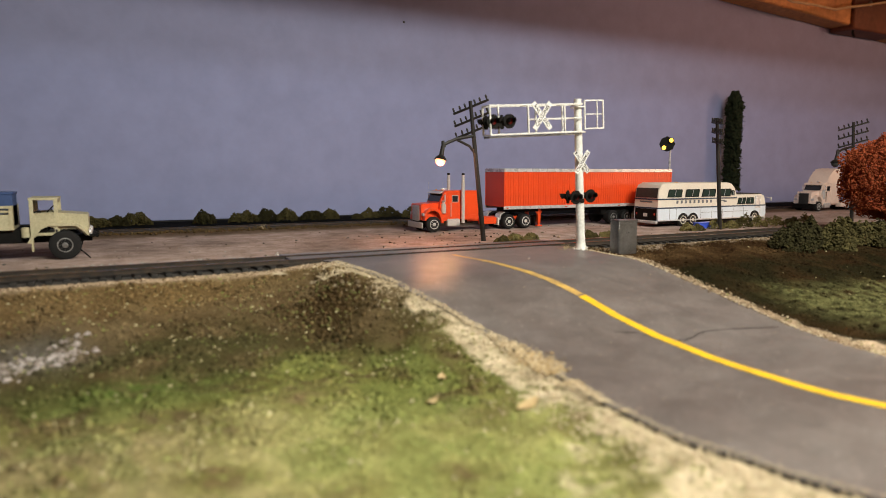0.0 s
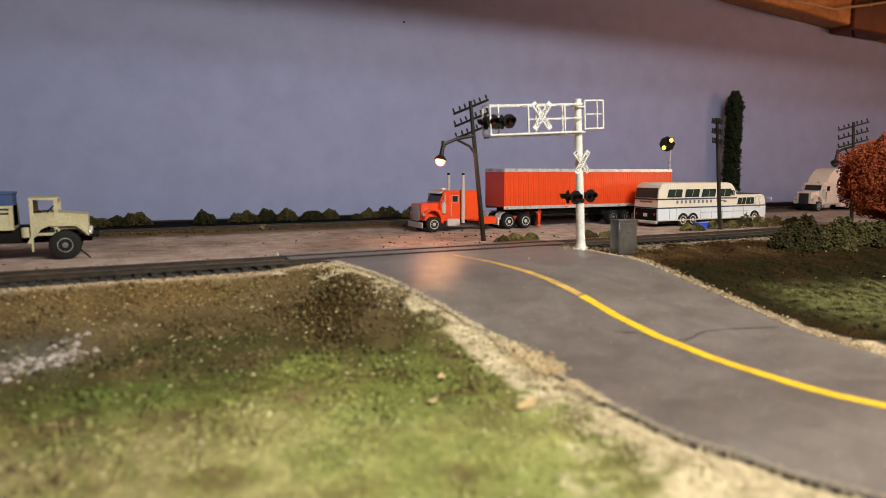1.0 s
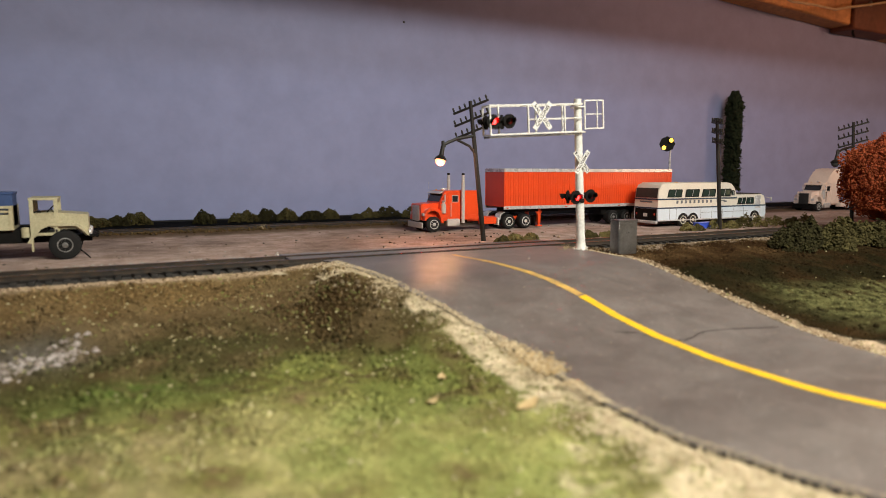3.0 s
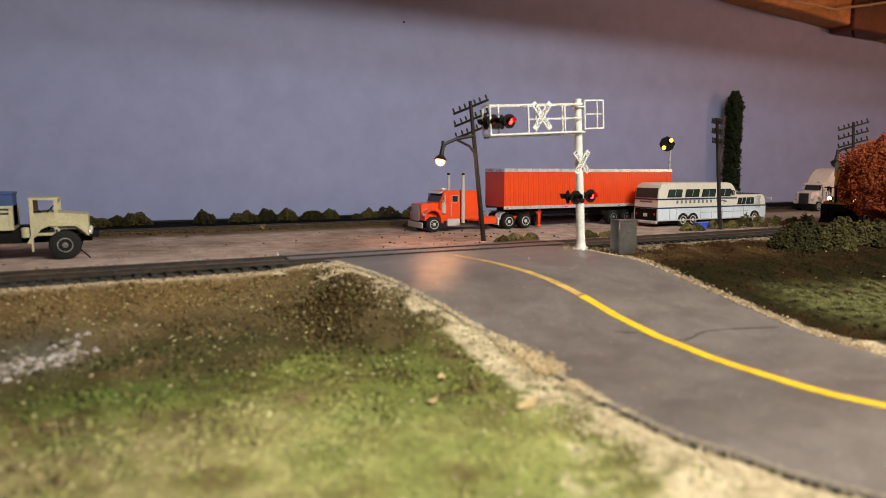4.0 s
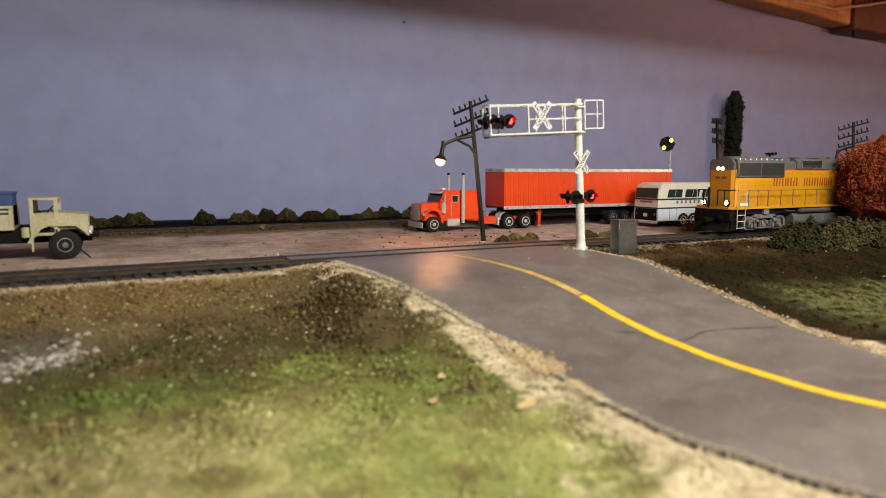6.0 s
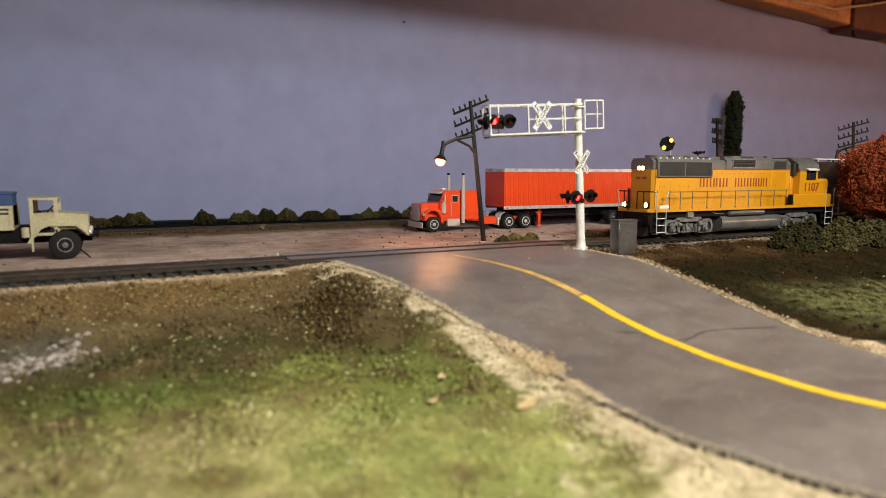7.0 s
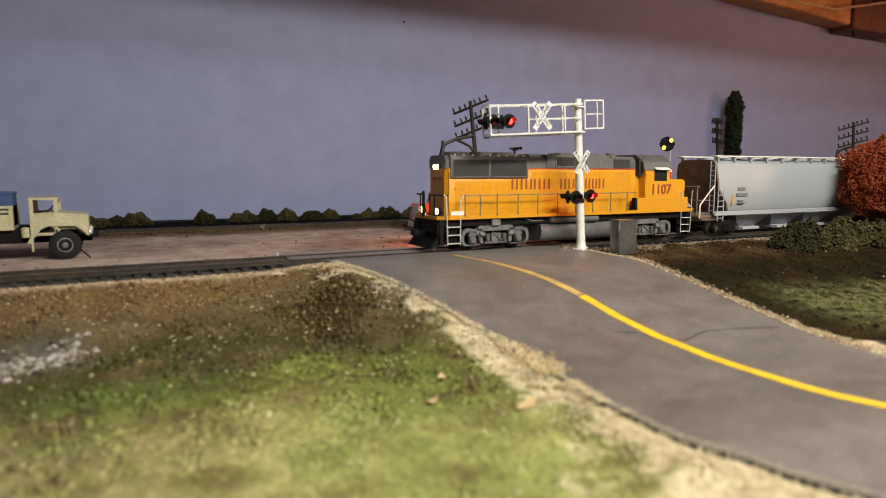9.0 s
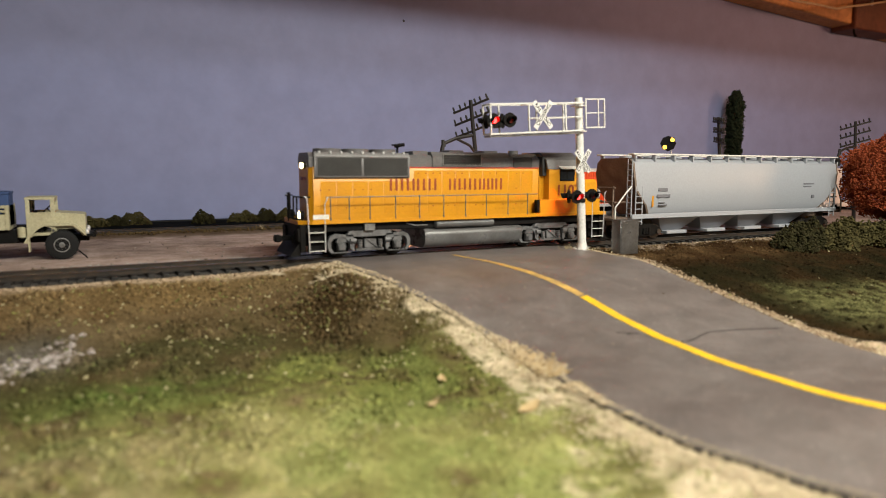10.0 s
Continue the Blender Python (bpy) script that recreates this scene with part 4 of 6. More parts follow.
    # handrails along the walkway
    for y in (-17.3, 17.3):
        pts = [22.4, 25, 34.5, 45.4, 59.2, 72.7, 86.8, 100, 113, 127, 140]
        rail = Shape().pipe([(pts[0], y, 30.4), (147, y, 30.4)], 0.25)
        rob2 = part("handrail", rail, LOCO_GREY, root)
        for x in pts[1:]:
            part("stanchion", Shape().rod((x, y, 18.8), (x, y, 30.6), 0.30).rod((x, y, 18.8), (x, y, 20), 0.5).rod((x, y, 30.1), (x, y, 30.9), 0.45), LOCO_GREY, rob2)
    # lamps
    for y in (-1.7, 1.7):
        part("headlamp_rim", Shape().rod((16.8, y, 45.8), (15.9, y, 45.8), 1.7), BLACK, root)
        part("headlamp", Shape().rod((16.3, y, 45.8), (15.4, y, 45.8), 1.6, 1.3), HEADLAMP, root, "glowing warm headlamp")
    for y in (-9.8, 9.8):
        part("ditch_lamp_case", Shape().rod((13.6, y, 21.8), (11.6, y, 21.8), 1.9).box(11.8, 13.6, y - 1, y + 1, 18.6, 20.4, 0.1), BLACK, root)
        part("ditch_lamp", Shape().rod((11.9, y, 21.8), (11.0, y, 21.8), 1.85, 1.5), HEADLAMP, root, "glowing warm ditch lamp")
    # underframe
    tank = Shape().prism([(-14.0, 12.8), (-15.6, 11.4), (-16.3, 8.6), (-15.6, 5.4), (-13.6, 3.2), (-11, 2.5), (11, 2.5), (13.6, 3.2), (15.6, 5.4), (16.3, 8.6), (15.6, 11.4), (14.0, 12.8)], "x", 76.5, 137.5)
    part("fuel_tank", tank, TANK_GREY, root, "dusty grey fuel tank")
    for y in (-15.4, 15.4):
        part("air_tank", Shape().turned([(82, 0.4), (83, 1.9), (118, 1.9), (119, 0.4)], (0, y, 15.2), "x", 16), TANK_GREY, root)
        part("brake_pipe", Shape().pipe([(66, y, 16.4), (71, y, 15), (78, y, 15)], 0.35), TRUCK_GREY, root)
    loco_bogie(root, 46)
    loco_bogie(root, 158)
    part("relay_box_small", Shape().box(42.6, 48.2, -16.9, -14.5, 13.4, 17.2, 0.2), TRUCK_GREY, root)
    return root


LOCO = build_loco()


def build_hopper():
    """Covered hopper: x from its leading end backwards."""
    root = thing("covered_hopper_wagon", "pale grey covered hopper wagon with brown dusty ends", "freight wagon")
    L = 228.0
    # body with rounded sides; ends slope inward below the eaves
    ring = [(-13.0, 15.0), (-17.0, 22), (-17.8, 32), (-17.6, 42), (-16.4, 48.6), (-12.5, 51.6), (12.5, 51.6), (16.4, 48.6), (17.6, 42), (17.8, 32), (17.0, 22), (13.0, 15.0)]
    body = Shape()
    for x in (12.5, L - 12.5):
        for y, z in ring:
            # lower corners drawn in toward the middle, like the slope sheets
            k = max(0.0, (34 - z) / 19)
            body.v.append((x + (17 * k if x < 50 else -17 * k), y, z))
    n = len(ring)
    body.f = [(i, (i + 1) % n, n + (i + 1) % n, n + i) for i in range(n)]
    bob = part("body", body, HOPPER_WHITE, root, "rounded pale grey hopper body")
    for o, x in ((1, 0.0), (-1, L)):
        e = Shape()
        for dx in (12.2, 13.6):
            for y, z in ring:
                k = max(0.0, (34 - z) / 19)
                e.v.append((x + o * (dx + 17 * k), y * (1.003 if dx > 12.3 else 1), z))
        e.f = [tuple(range(n))] + [(i, (i + 1) % n, n + (i + 1) % n, n + i) for i in range(n)]
        part("end_sheet", e, RUST, root, "brown dusty hopper end")
        ladder = Shape()
        for y in (-16.5, -12.6):
            ladder.rod((x + o * 12.0, y, 15), (x + o * 12.0, y, 50.6), 0.4)
        for k in range(10):
            ladder.rod((x + o * 12.0, -16.5, 17 + k * 3.4), (x + o * 12.0, -12.6, 17 + k * 3.4), 0.32)
        part("ladder", ladder, HOPPER_WHITE, root, "pale end ladder")
        sl = Shape()
        for g in (14.5, 20):
            sl.rod((x + o * g, -17.6, 10), (x + o * g, -17.6, 34), 0.4)
        for k in range(6):
            sl.rod((x + o * 14.5, -17.6, 12 + k * 3.9), (x + o * 20, -17.6, 12 + k * 3.9), 0.35)
        part("side_ladder", sl, HOPPER_WHITE, root)
        brace = Shape().rod((x + o * 3, -10, 14), (x + o * 3, -10, 34), 0.6).rod((x + o * 3, 10, 14), (x + o * 3, 10, 34), 0.6)
        brace.rod((x + o * 3, -12, 33), (x + o * 3, 12, 33), 0.5).rod((x + o * 3, -12, 24), (x + o * 3, 12, 24), 0.5)
        brace.rod((x + o * 3, -10, 24), (x + o * 13, -12, 24), 0.5).rod((x + o * 3, 10, 24), (x + o * 13, 12, 24), 0.5)
        part("end_frame", brace, RUST, root)
        part("end_platform", Shape().box(x, x + o * 16, -14.5, 14.5, 12.4, 14.4, 0.3), RUST, root)
        part("handbrake_wheel", Shape().turned([(-0.4, 3.0), (-0.4, 3.4), (0.4, 3.4), (0.4, 3.0)], (x + o * 2.4, 5, 29), "x", 20), WHITE, root)
        part("grab_rail", Shape().pipe([(x + o * 1, -14.6, 12), (x + o * 1, -14.6, 21), (x + o * 8, -16, 30), (x + o * 12, -16.5, 34)], 0.5), WHITE, root)
        part("coupler", Shape().box(x - o * 6, x + o * 4, -1.4, 1.4, 8.6, 11, 0.4), BLACK, root)
        b = new("bogie")
        b.parent, b.matrix_basis = root, at_mm(x + o * 28, 0, 0)
        for y in (-12.8, 12.8):
            fr = Shape().prism([(-14, 4.2), (-12, 7.4), (-5, 9.8), (5, 9.8), (12, 7.4), (14, 4.2), (9, 3.8), (5, 2.2), (-5, 2.2), (-9, 3.8)], "y", y - 0.9, y + 0.9)
            for g in (-2.2, 0, 2.2):
                fr.rod((g, y - 1.1, 3.4), (g, y - 1.1, 7.4), 0.9)
            part("side_frame", fr, BLACK, b)
        for e in (-10.2, 10.2):
            ws = Shape()
            for y in (-8.6, 8.6):
                ws.turned([(-1.4, 2), (-1.4, 4.8), (1.2, 4.8), (1.2, 2)], (0, y, 0), "y", 22)
            ws.rod((0, -13.9, 0), (0, 13.9, 0), 1.0)
            for y in (-14.2, 14.2):
                ws.turned([(-0.6, 1.7), (0.6, 1.7), (0.7, 1.2)], (0, y, 0), "y", 14)
            ob = part("wheelset", ws, RAIL, b)
            ob.matrix_basis = at_mm(e, 0, 4.8)
            WHEELSETS.append((ob, e, 4.8))
    part("side_sill", Shape().box(12, L - 12, -17.9, -16.2, 13.6, 16.6, 0.3).box(12, L - 12, 16.2, 17.9, 13.6, 16.6, 0.3), HOPPER_WHITE, root)
    part("centre_sill", Shape().box(4, L - 4, -3, 3, 9, 13, 0.3), RUST, root)
    for x in np.linspace(58, L - 58, 4):
        ch = Shape()
        for y, z, w in ((-13.5, 15, 20), (-4.5, 3.6, 8), (4.5, 3.6, 8), (13.5, 15, 20)):
            ch.v += [(x - w, y, z), (x + w, y, z)]
        ch.f = [(0, 1, 3, 2), (2, 3, 5, 4), (4, 5, 7, 6), (0, 2, 4, 6), (1, 7, 5, 3), (0, 6, 7, 1)]
        cob = part("discharge_chute", ch, HOPPER_WHITE, root, "pale tapered discharge chute")
        part("chute_gate", Shape().box(x - 9, x + 9, -11, 11, 2.4, 4.6, 0.3), HOPPER_WHITE, cob)
    # roof walk, hatches, eaves
    eave = Shape()
    for y in (-14.6, 14.6):
        eave.box(12, L - 12, y - 2.6, y + 2.6, 53.4, 54.4, 0.2)
    walk_ob = part("roof_walk", eave, WHITE, root, "white running board along the roof edge")
    for k in range(13):
        x = 15 + k * (L - 30) / 12
        for y in (-14.6, 14.6):
            part("walk_bracket", Shape().box(x - 0.6, x + 0.6, y - 1.8, y + 1.8, 49.6, 53.5, 0.15), HOPPER_WHITE, walk_ob)
    for k in range(10):
        part("roof_hatch", Shape().turned([(51.4, 5), (53, 5), (53.4, 3.5), (53.4, 0.1)], (24 + k * 20, 0, 0), "z", 18), HOPPER_WHITE, root)
    for x, z, w, h in ((33, 30.6, 8, 2.2), (32, 26.6, 11.5, 2.2), (34, 23.2, 5, 0.8), (34, 21.6, 7, 0.8), (186, 24, 3.0, 2.4), (176, 34, 12, 1.0), (176, 32, 9, 1.0)):
        part("marking_bar", Shape().box(x, x + w, -18.05, -17.6 if z > 27 else -17.0, z, z + h, 0.2), GREY_MARK, root, "plain grey marking bar")
    part("yellow_patch", Shape().box(28.3, 29.6, -17.7, -17.1, 21, 28, 0.1), LOCO_YELLOW, root)
    return root


HOPPER = build_hopper()


# ---- semi-trailer truck on the lot ----
def build_tractor(paint, trim, name, label, at, stacks=True, group=""):
    """Conventional tractor facing -x; its front bumper at x = 0, ground at z = 0, near side at -y."""
    root = thing(name, label, "truck", at, group)
    W = 14.0
    part("chassis", Shape().box(2, 112, -5, 5, 6.5, 9.5, 0.3), BLACK, root)
    hood = Shape().prism([(1.5, 9.5), (1.5, 22.6), (3, 23.3), (27, 24.3), (28.5, 24.3), (28.5, 9.5)], "y", -9.0, 9.0)
    part("bonnet", hood, paint, root)
    for y in (-1, 1):
        f = Shape()
        arch = [(8.0, 9.2), (8.6, 13.2), (11, 16.2), (15, 17.8), (20, 17.6), (24.5, 15.6), (27.5, 11.0), (28.5, 7.0), (30.5, 7.0), (29.5, 13.0), (27.5, 17.0), (22, 19.8), (14, 20.0), (9, 18.2), (5.5, 14.5), (4.0, 9.2)]
        f.prism(arch, "y", min(y * 8.0, y * W), max(y * 8.0, y * W))
        part("wing", f, paint, root)
        part("headlight", Shape().box(2.4, 5.6, min(y * 9, y * 12.6), max(y * 9, y * 12.6), 13.2, 15.8, 0.4), CHROME, root)
    gr = Shape().box(0.2, 1.8, -6.4, 6.4, 8.6, 22.0, 0.4)
    for k in range(11):
        gr.box(-0.2, 0.6, -5.8, 5.8, 9.6 + k * 1.08, 10.1 + k * 1.08, 0.1)
    part("grille", gr, CHROME if stacks else GRILLE, root, "chrome slatted grille" if stacks else "dark slatted grille")
    part("bumper", Shape().box(-1.8, 0.6, -14, 14, 3.2, 7.8, 0.5), CHROME if stacks else BLACK, root)
    cab = Shape().prism([(27.5, 8.5), (27.5, 24.4), (31.5, 33.2), (33, 34.4), (47, 34.8), (48, 34.0), (48, 8.5)], "y", -11.8, 11.8)
    cob = part("cab", cab, paint, root)
    part("windscreen", Shape().prism([(27.6, 25.2), (31.0, 32.2), (30.7, 32.4), (27.3, 25.4)], "y", -10.4, 10.4), WINDOW, cob)
    part("sun_visor", Shape().prism([(30.8, 33.4), (27.6, 31.8), (27.4, 32.4), (31.0, 34.4)], "y", -11.2, 11.2), CHROME if stacks else trim, cob)
    for y in (-11.9, 11.9):
        part("side_window", Shape().box(40.2, 45.5, y - 0.12, y + 0.12, 25.0, 30.0, 0.1), WINDOW, cob)
        part("window_frame", Shape().frame_of(39.6, 46.1, 24.4, 30.6, y - 0.2, y + 0.2, 0.5).rod((38.6, y * 1.02, 12), (38.6, y * 1.02, 24), 0.35), CHROME if stacks else BLACK, cob)
        part("door", Shape().frame_of(35.0, 46.8, 10.2, 32.4, y - 0.12, y + 0.12, 0.35), paint, cob)
        part("mirror", Shape().box(30.6, 31.6, y * 1.24 - 0.5, y * 1.24 + 0.5, 25, 31, 0.2).rod((32, y, 24.6), (31, y * 1.24, 25.4), 0.25).rod((33, y, 32), (31, y * 1.24, 30.6), 0.25), CHROME, cob)
        s = 1 if y > 0 else -1
        part("air_cleaner", Shape().turned([(15, 1.6), (15.4, 2.3), (23, 2.3), (23.8, 1.4), (25.5, 1.4), (26, 2.0), (26.4, 0.2)], (30.5, s * 13.2, 0), "z", 16), CHROME, root)
        part("fuel_tank", Shape().turned([(35, 0.4), (35.2, 3.4), (47, 3.4), (47.2, 0.4)], (0, s * 10.0, 7.2), "x", 18), CHROME if stacks else ALU, root)
        part("step_box", Shape().box(34, 44, min(s * 12, s * 14.2), max(s * 12, s * 14.2), 4.4, 9.0, 0.3), CHROME, root)
        if stacks:
            part("exhaust_pipe", Shape().turned([(6.5, 1.5), (40.0, 1.5), (40.2, 1.3), (44.6, 1.3), (44.8, 0.2)], (50.4, s * 12.6, 0), "z", 16), CHROME, root, "tall chrome exhaust pipe")
            part("pipe_tip", Shape().turned([(44.5, 1.25), (46.2, 1.25), (46.3, 0.9), (45.4, 0.2)], (50.4, s * 12.6, 0), "z", 14), BLACK, root)
            part("aerial", Shape().rod((30.5, s * 12.4, 25), (30.0, s * 13.0, 42), 0.14, 0.08, 6), STEEL, root)
        part("mudguard", Shape().prism([(79, 8), (80, 13), (84, 14.8), (84, 14.2), (80.8, 12.4), (79.8, 8)], "y", min(s * 6.4, s * 14), max(s * 6.4, s * 14)), CHROME, root)
        part("mud_flap", Shape().box(114, 114.6, min(s * 6.4, s * 14), max(s * 6.4, s * 14), 1.6, 10, 0.1), BLACK, root)
    sl = Shape().prism([(-12.6, 9), (-12.6, 33), (-11.2, 34.6), (11.2, 34.6), (12.6, 33), (12.6, 9)], "x", 51.5 if stacks else 48, 68)
    sob = part("sleeper", sl, paint, root)
    part("sleeper_door", Shape().frame_of(54.5, 65.5, 13, 31, -12.75, -12.5, 0.4), paint, sob)
    for y in (-4.4, 4.4):
        part("frame_rail", Shape().box(60, 113, y - 0.8, y + 0.8, 6.8, 10.2, 0.2), paint, root)
    part("battery_case", Shape().box(70, 78, -13.4, -6.5, 4.6, 10.4, 0.4), paint, root)
    part("tail_plate", Shape().box(78.6, 79.4, -13.6, -7, 3.4, 10.0, 0.2), WHITE, root)
    part("air_horn", Shape().turned([(33, 0.5), (38, 0.5), (39, 0.9)], (0, -3, 36), "x", 10).rod((36, -3, 34), (36, -3, 36), 0.3), CHROME, cob)
    part("deck_plate", Shape().box(62, 69, -8, 8, 10.2, 11.0, 0.2), STEEL, root)
    part("cab_lamp", Shape().box(33, 34.4, -6, -4.6, 34.6, 35.6, 0.2).box(33, 34.4, 4.6, 6, 34.6, 35.6, 0.2), LOCO_YELLOW, cob)
    part("fifth_wheel", Shape().box(86, 104, -5, 5, 9.5, 11.4, 0.5), BLACK, root)
    for y in (-1, 1):
        wheel(root, 18.6, y * 12.2, 6.1, 6.1, 4.0, BRIGHT_RIM, side=y, hub_ratio=0.62)
        for x in (88.5, 105.0):
            wheel(root, x, y * 10.6, 6.1, 6.1, 7.2, BRIGHT_RIM, side=y, hub_ratio=0.62)
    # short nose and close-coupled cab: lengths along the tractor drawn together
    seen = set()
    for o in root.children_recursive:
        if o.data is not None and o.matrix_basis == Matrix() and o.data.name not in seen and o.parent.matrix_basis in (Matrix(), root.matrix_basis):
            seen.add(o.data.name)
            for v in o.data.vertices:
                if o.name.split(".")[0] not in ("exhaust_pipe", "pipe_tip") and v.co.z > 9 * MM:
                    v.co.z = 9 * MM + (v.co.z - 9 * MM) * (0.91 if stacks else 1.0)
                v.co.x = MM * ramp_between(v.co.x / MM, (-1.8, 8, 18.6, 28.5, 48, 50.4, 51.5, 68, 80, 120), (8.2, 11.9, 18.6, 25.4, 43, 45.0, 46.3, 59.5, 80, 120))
    part("axle", Shape().rod((18.6, -11, 6.1), (18.6, 11, 6.1), 0.8).rod((88.5, -10, 6.1), (88.5, 10, 6.1), 0.9).rod((105, -10, 6.1), (105, 10, 6.1), 0.9), BLACK, root)
    return root


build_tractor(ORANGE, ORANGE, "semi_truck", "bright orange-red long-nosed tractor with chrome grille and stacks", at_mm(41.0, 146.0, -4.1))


def build_trailer():
    root = thing("box_trailer", "orange-red ribbed box trailer with silver trim rails", "trailer", at_mm(123.0, 145.0, -3.4))
    L, W = 187.0, 15.0
    body = part("body", Shape().box(0, L, -W, W, 17.6, 47.4, 0.3), TRAILER_RED, root)
    rib = mesh_of("rib", Shape().box(-0.45, 0.45, -0.28, 0.28, 18.6, 46.2, 0.18), TRAILER_RED)
    for k in range(74):
        for y in (-W - 0.09, W + 0.09):
            o = new("rib", rib)
            o.parent, o.matrix_basis = body, at_mm(1.6 + k * (L - 3.0) / 73, y, 0)
    rail = Shape()
    for y in (-W, W):
        rail.box(-0.3, L + 0.3, y - 0.55, y + 0.55, 46.4, 49.4, 0.2).box(-0.3, L + 0.3, y - 0.55, y + 0.55, 15.6, 18.3, 0.2)
    rail.box(-0.5, 0.4, -W, W, 46.4, 49.4, 0.2).box(L - 0.4, L + 0.5, -W, W, 46.4, 49.4, 0.2)
    part("trim_rail", rail, ALU, root, "silver top and bottom rails")
    part("roof", Shape().box(0, L, -W + 0.5, W - 0.5, 47.2, 48.8, 0.2), ALU, root)
    for x in (0.2, L - 0.2):
        for y in (-W, W):
            part("corner_post", Shape().box(x - 0.5, x + 0.5, y - 0.45, y + 0.45, 18.2, 46.5, 0.15), TRAILER_RED, root)
    part("underframe", Shape().box(8, L - 2, -10, 10, 13.0, 16.0, 0.3), BLACK, root)
    for y in (-9, 9):
        part("landing_leg", Shape().box(37.6, 40.4, y - 1.2, y + 1.2, 3, 15.8, 0.2).box(36.4, 41.6, y - 2, y + 2, 0.1, 1.4, 0.2).prism([(33, 15.8), (45, 15.8), (40.5, 10.5), (37.5, 10.5)], "y", y - 0.5, y + 0.5).box(38.2, 39.8, y - 0.9, y + 0.9, 1.2, 4, 0.1), ORANGE, root, "orange landing leg")
    part("bogie_frame", Shape().box(108, 146, -9, 9, 8, 13.4, 0.4), BLACK, root)
    for y in (-1, 1):
        for x in (118, 134):
            wheel(root, x, y * 10.8, 6.1, 6.1, 7.4, TRUCK_GREY, side=y)
    part("rear_bumper", Shape().box(L - 3, L - 1.5, -13, 13, 5, 6.5, 0.2).box(L - 3, L - 2, -9, -8, 6, 14, 0.1).box(L - 3, L - 2, 8, 9, 6, 14, 0.1), BLACK, root)
    for k in range(4):
        part("red_marker", Shape().box(2 + k * 60, 4 + k * 60, -W - 0.8, -W - 0.4, 16.2, 17.2, 0.1), RED_TRIM, root)


build_trailer()


# ---- two-level coach ----
def build_bus():
    root = thing("coach", "cream and pale blue two-level coach with blue stripes", "bus", at_mm(252, 88, -4.1))
    L, W = 139.0, 28.5
    low = Shape().prism([(0.8, 5.0), (0.2, 9), (0.2, 16.2), (L - 0.6, 16.2), (L - 0.2, 9), (L - 1.6, 5.0)], "y", 0, W)
    body = part("lower_body", low, BUS_WHITE, root)
    up = Shape()
    prof = [(0.2, 16.2), (0.4, 24), (1.2, 32), (3.2, 36.4), (7.5, 38.2), (86, 38.2), (91, 37.2), (94.5, 34.2), (98.0, 27.0), (L - 7, 27.0), (L - 3.2, 25.6), (L - 1.0, 19.6), (L - 0.6, 16.2)]
    for y in (0.35, 1.6, W - 1.6, W - 0.35):
        for x, z in prof:
            k = 1.0 if y in (1.6, W - 1.6) else 0.965
            up.v.append((x, y, 17.6 + (z - 17.6) * k))
    n = len(prof)
    up.f = [tuple(range(n))[::-1], tuple(range(3 * n, 4 * n))]
    for q in range(3):
        up.f += [(q * n + i, q * n + (i + 1) % n, (q + 1) * n + (i + 1) % n, (q + 1) * n + i) for i in range(n)]
    part("upper_body", up, BUS_CREAM, root, "cream upper deck")
    for z in (15.8, 23.4):
        x1 = L - 0.4 if z < 20 else 98
        part("stripe", Shape().box(-0.2, x1, -0.3, 0.6, z, z + 1.1, 0.05).box(-0.3, 0.6, 0, W, z, z + 1.1, 0.05), BUS_BLUE, root, "dark blue stripe")
    part("front_roof", Shape().box(97.5, L - 6, 1.4, W - 1.4, 26.8, 27.6, 0.3), GRILLE, root, "dark roof over the front section")

    def pane(x0, x1, z0, z1, slant=1.4):
        sh = Shape().prism([(x0, z0), (x0 + slant, z1), (x1 + slant * 0.4, z1), (x1, z0)], "y", -0.02, 0.5)
        w = part("window", sh, GLASS_GREEN, root)
        fr = Shape()
        for (a, b), (c, d) in (((x0, z0), (x0 + slant, z1)), ((x0 + slant, z1), (x1 + slant * 0.4, z1)), ((x1 + slant * 0.4, z1), (x1, z0)), ((x1, z0), (x0, z0)), (((x0 + x1) / 2, z0), ((x0 + x1) / 2 + slant * 0.7, z1))):
            fr.rod((a, -0.02, b), (c, -0.02, d), 0.36, n=6)
        part("window_frame", fr, BLACK, w)
        part("divider", Shape().rod(((x0 + x1) / 2, -0.3, z0 + 0.3), ((x0 + x1) / 2 + slant * 0.7, -0.3, z1 - 0.3), 0.22, n=6), ALU, w)
    for x in (11, 32, 52.5, 72.5):
        pane(x, x + 16.5, 25.8, 32.0, 1.8)
    pane(91.0, 94.4, 26.6, 30.6, -0.8)
    for x in (99.5, 111):
        pane(x, x + 10, 18.2, 23.6)
    part("door", Shape().frame_of(123.5, 131, 6.5, 25.6, -0.1, 0.3, 0.5).box(124.4, 130.2, -0.06, 0.3, 14, 25, 0.1), ALU, root)
    part("windscreen", Shape().box(L - 4.2, L - 0.9, 2.5, W - 2.5, 19.4, 25.6, 0.5), GLASS_GREEN, root)
    part("rear_window", Shape().prism([(-0.05, 25.2), (0.95, 33.6), (2.2, 33.4), (1.4, 25.2)], "y", 1.6, W - 1.6), GRILLE, root)
    part("engine_grille", Shape().box(-0.15, 0.6, 1.4, W - 1.4, 5.6, 15.6, 0.3), BLACK, root)
    part("rear_bumper", Shape().box(-1.4, 1.4, 0.4, W - 0.4, 2.8, 5.4, 0.6), ALU, root)
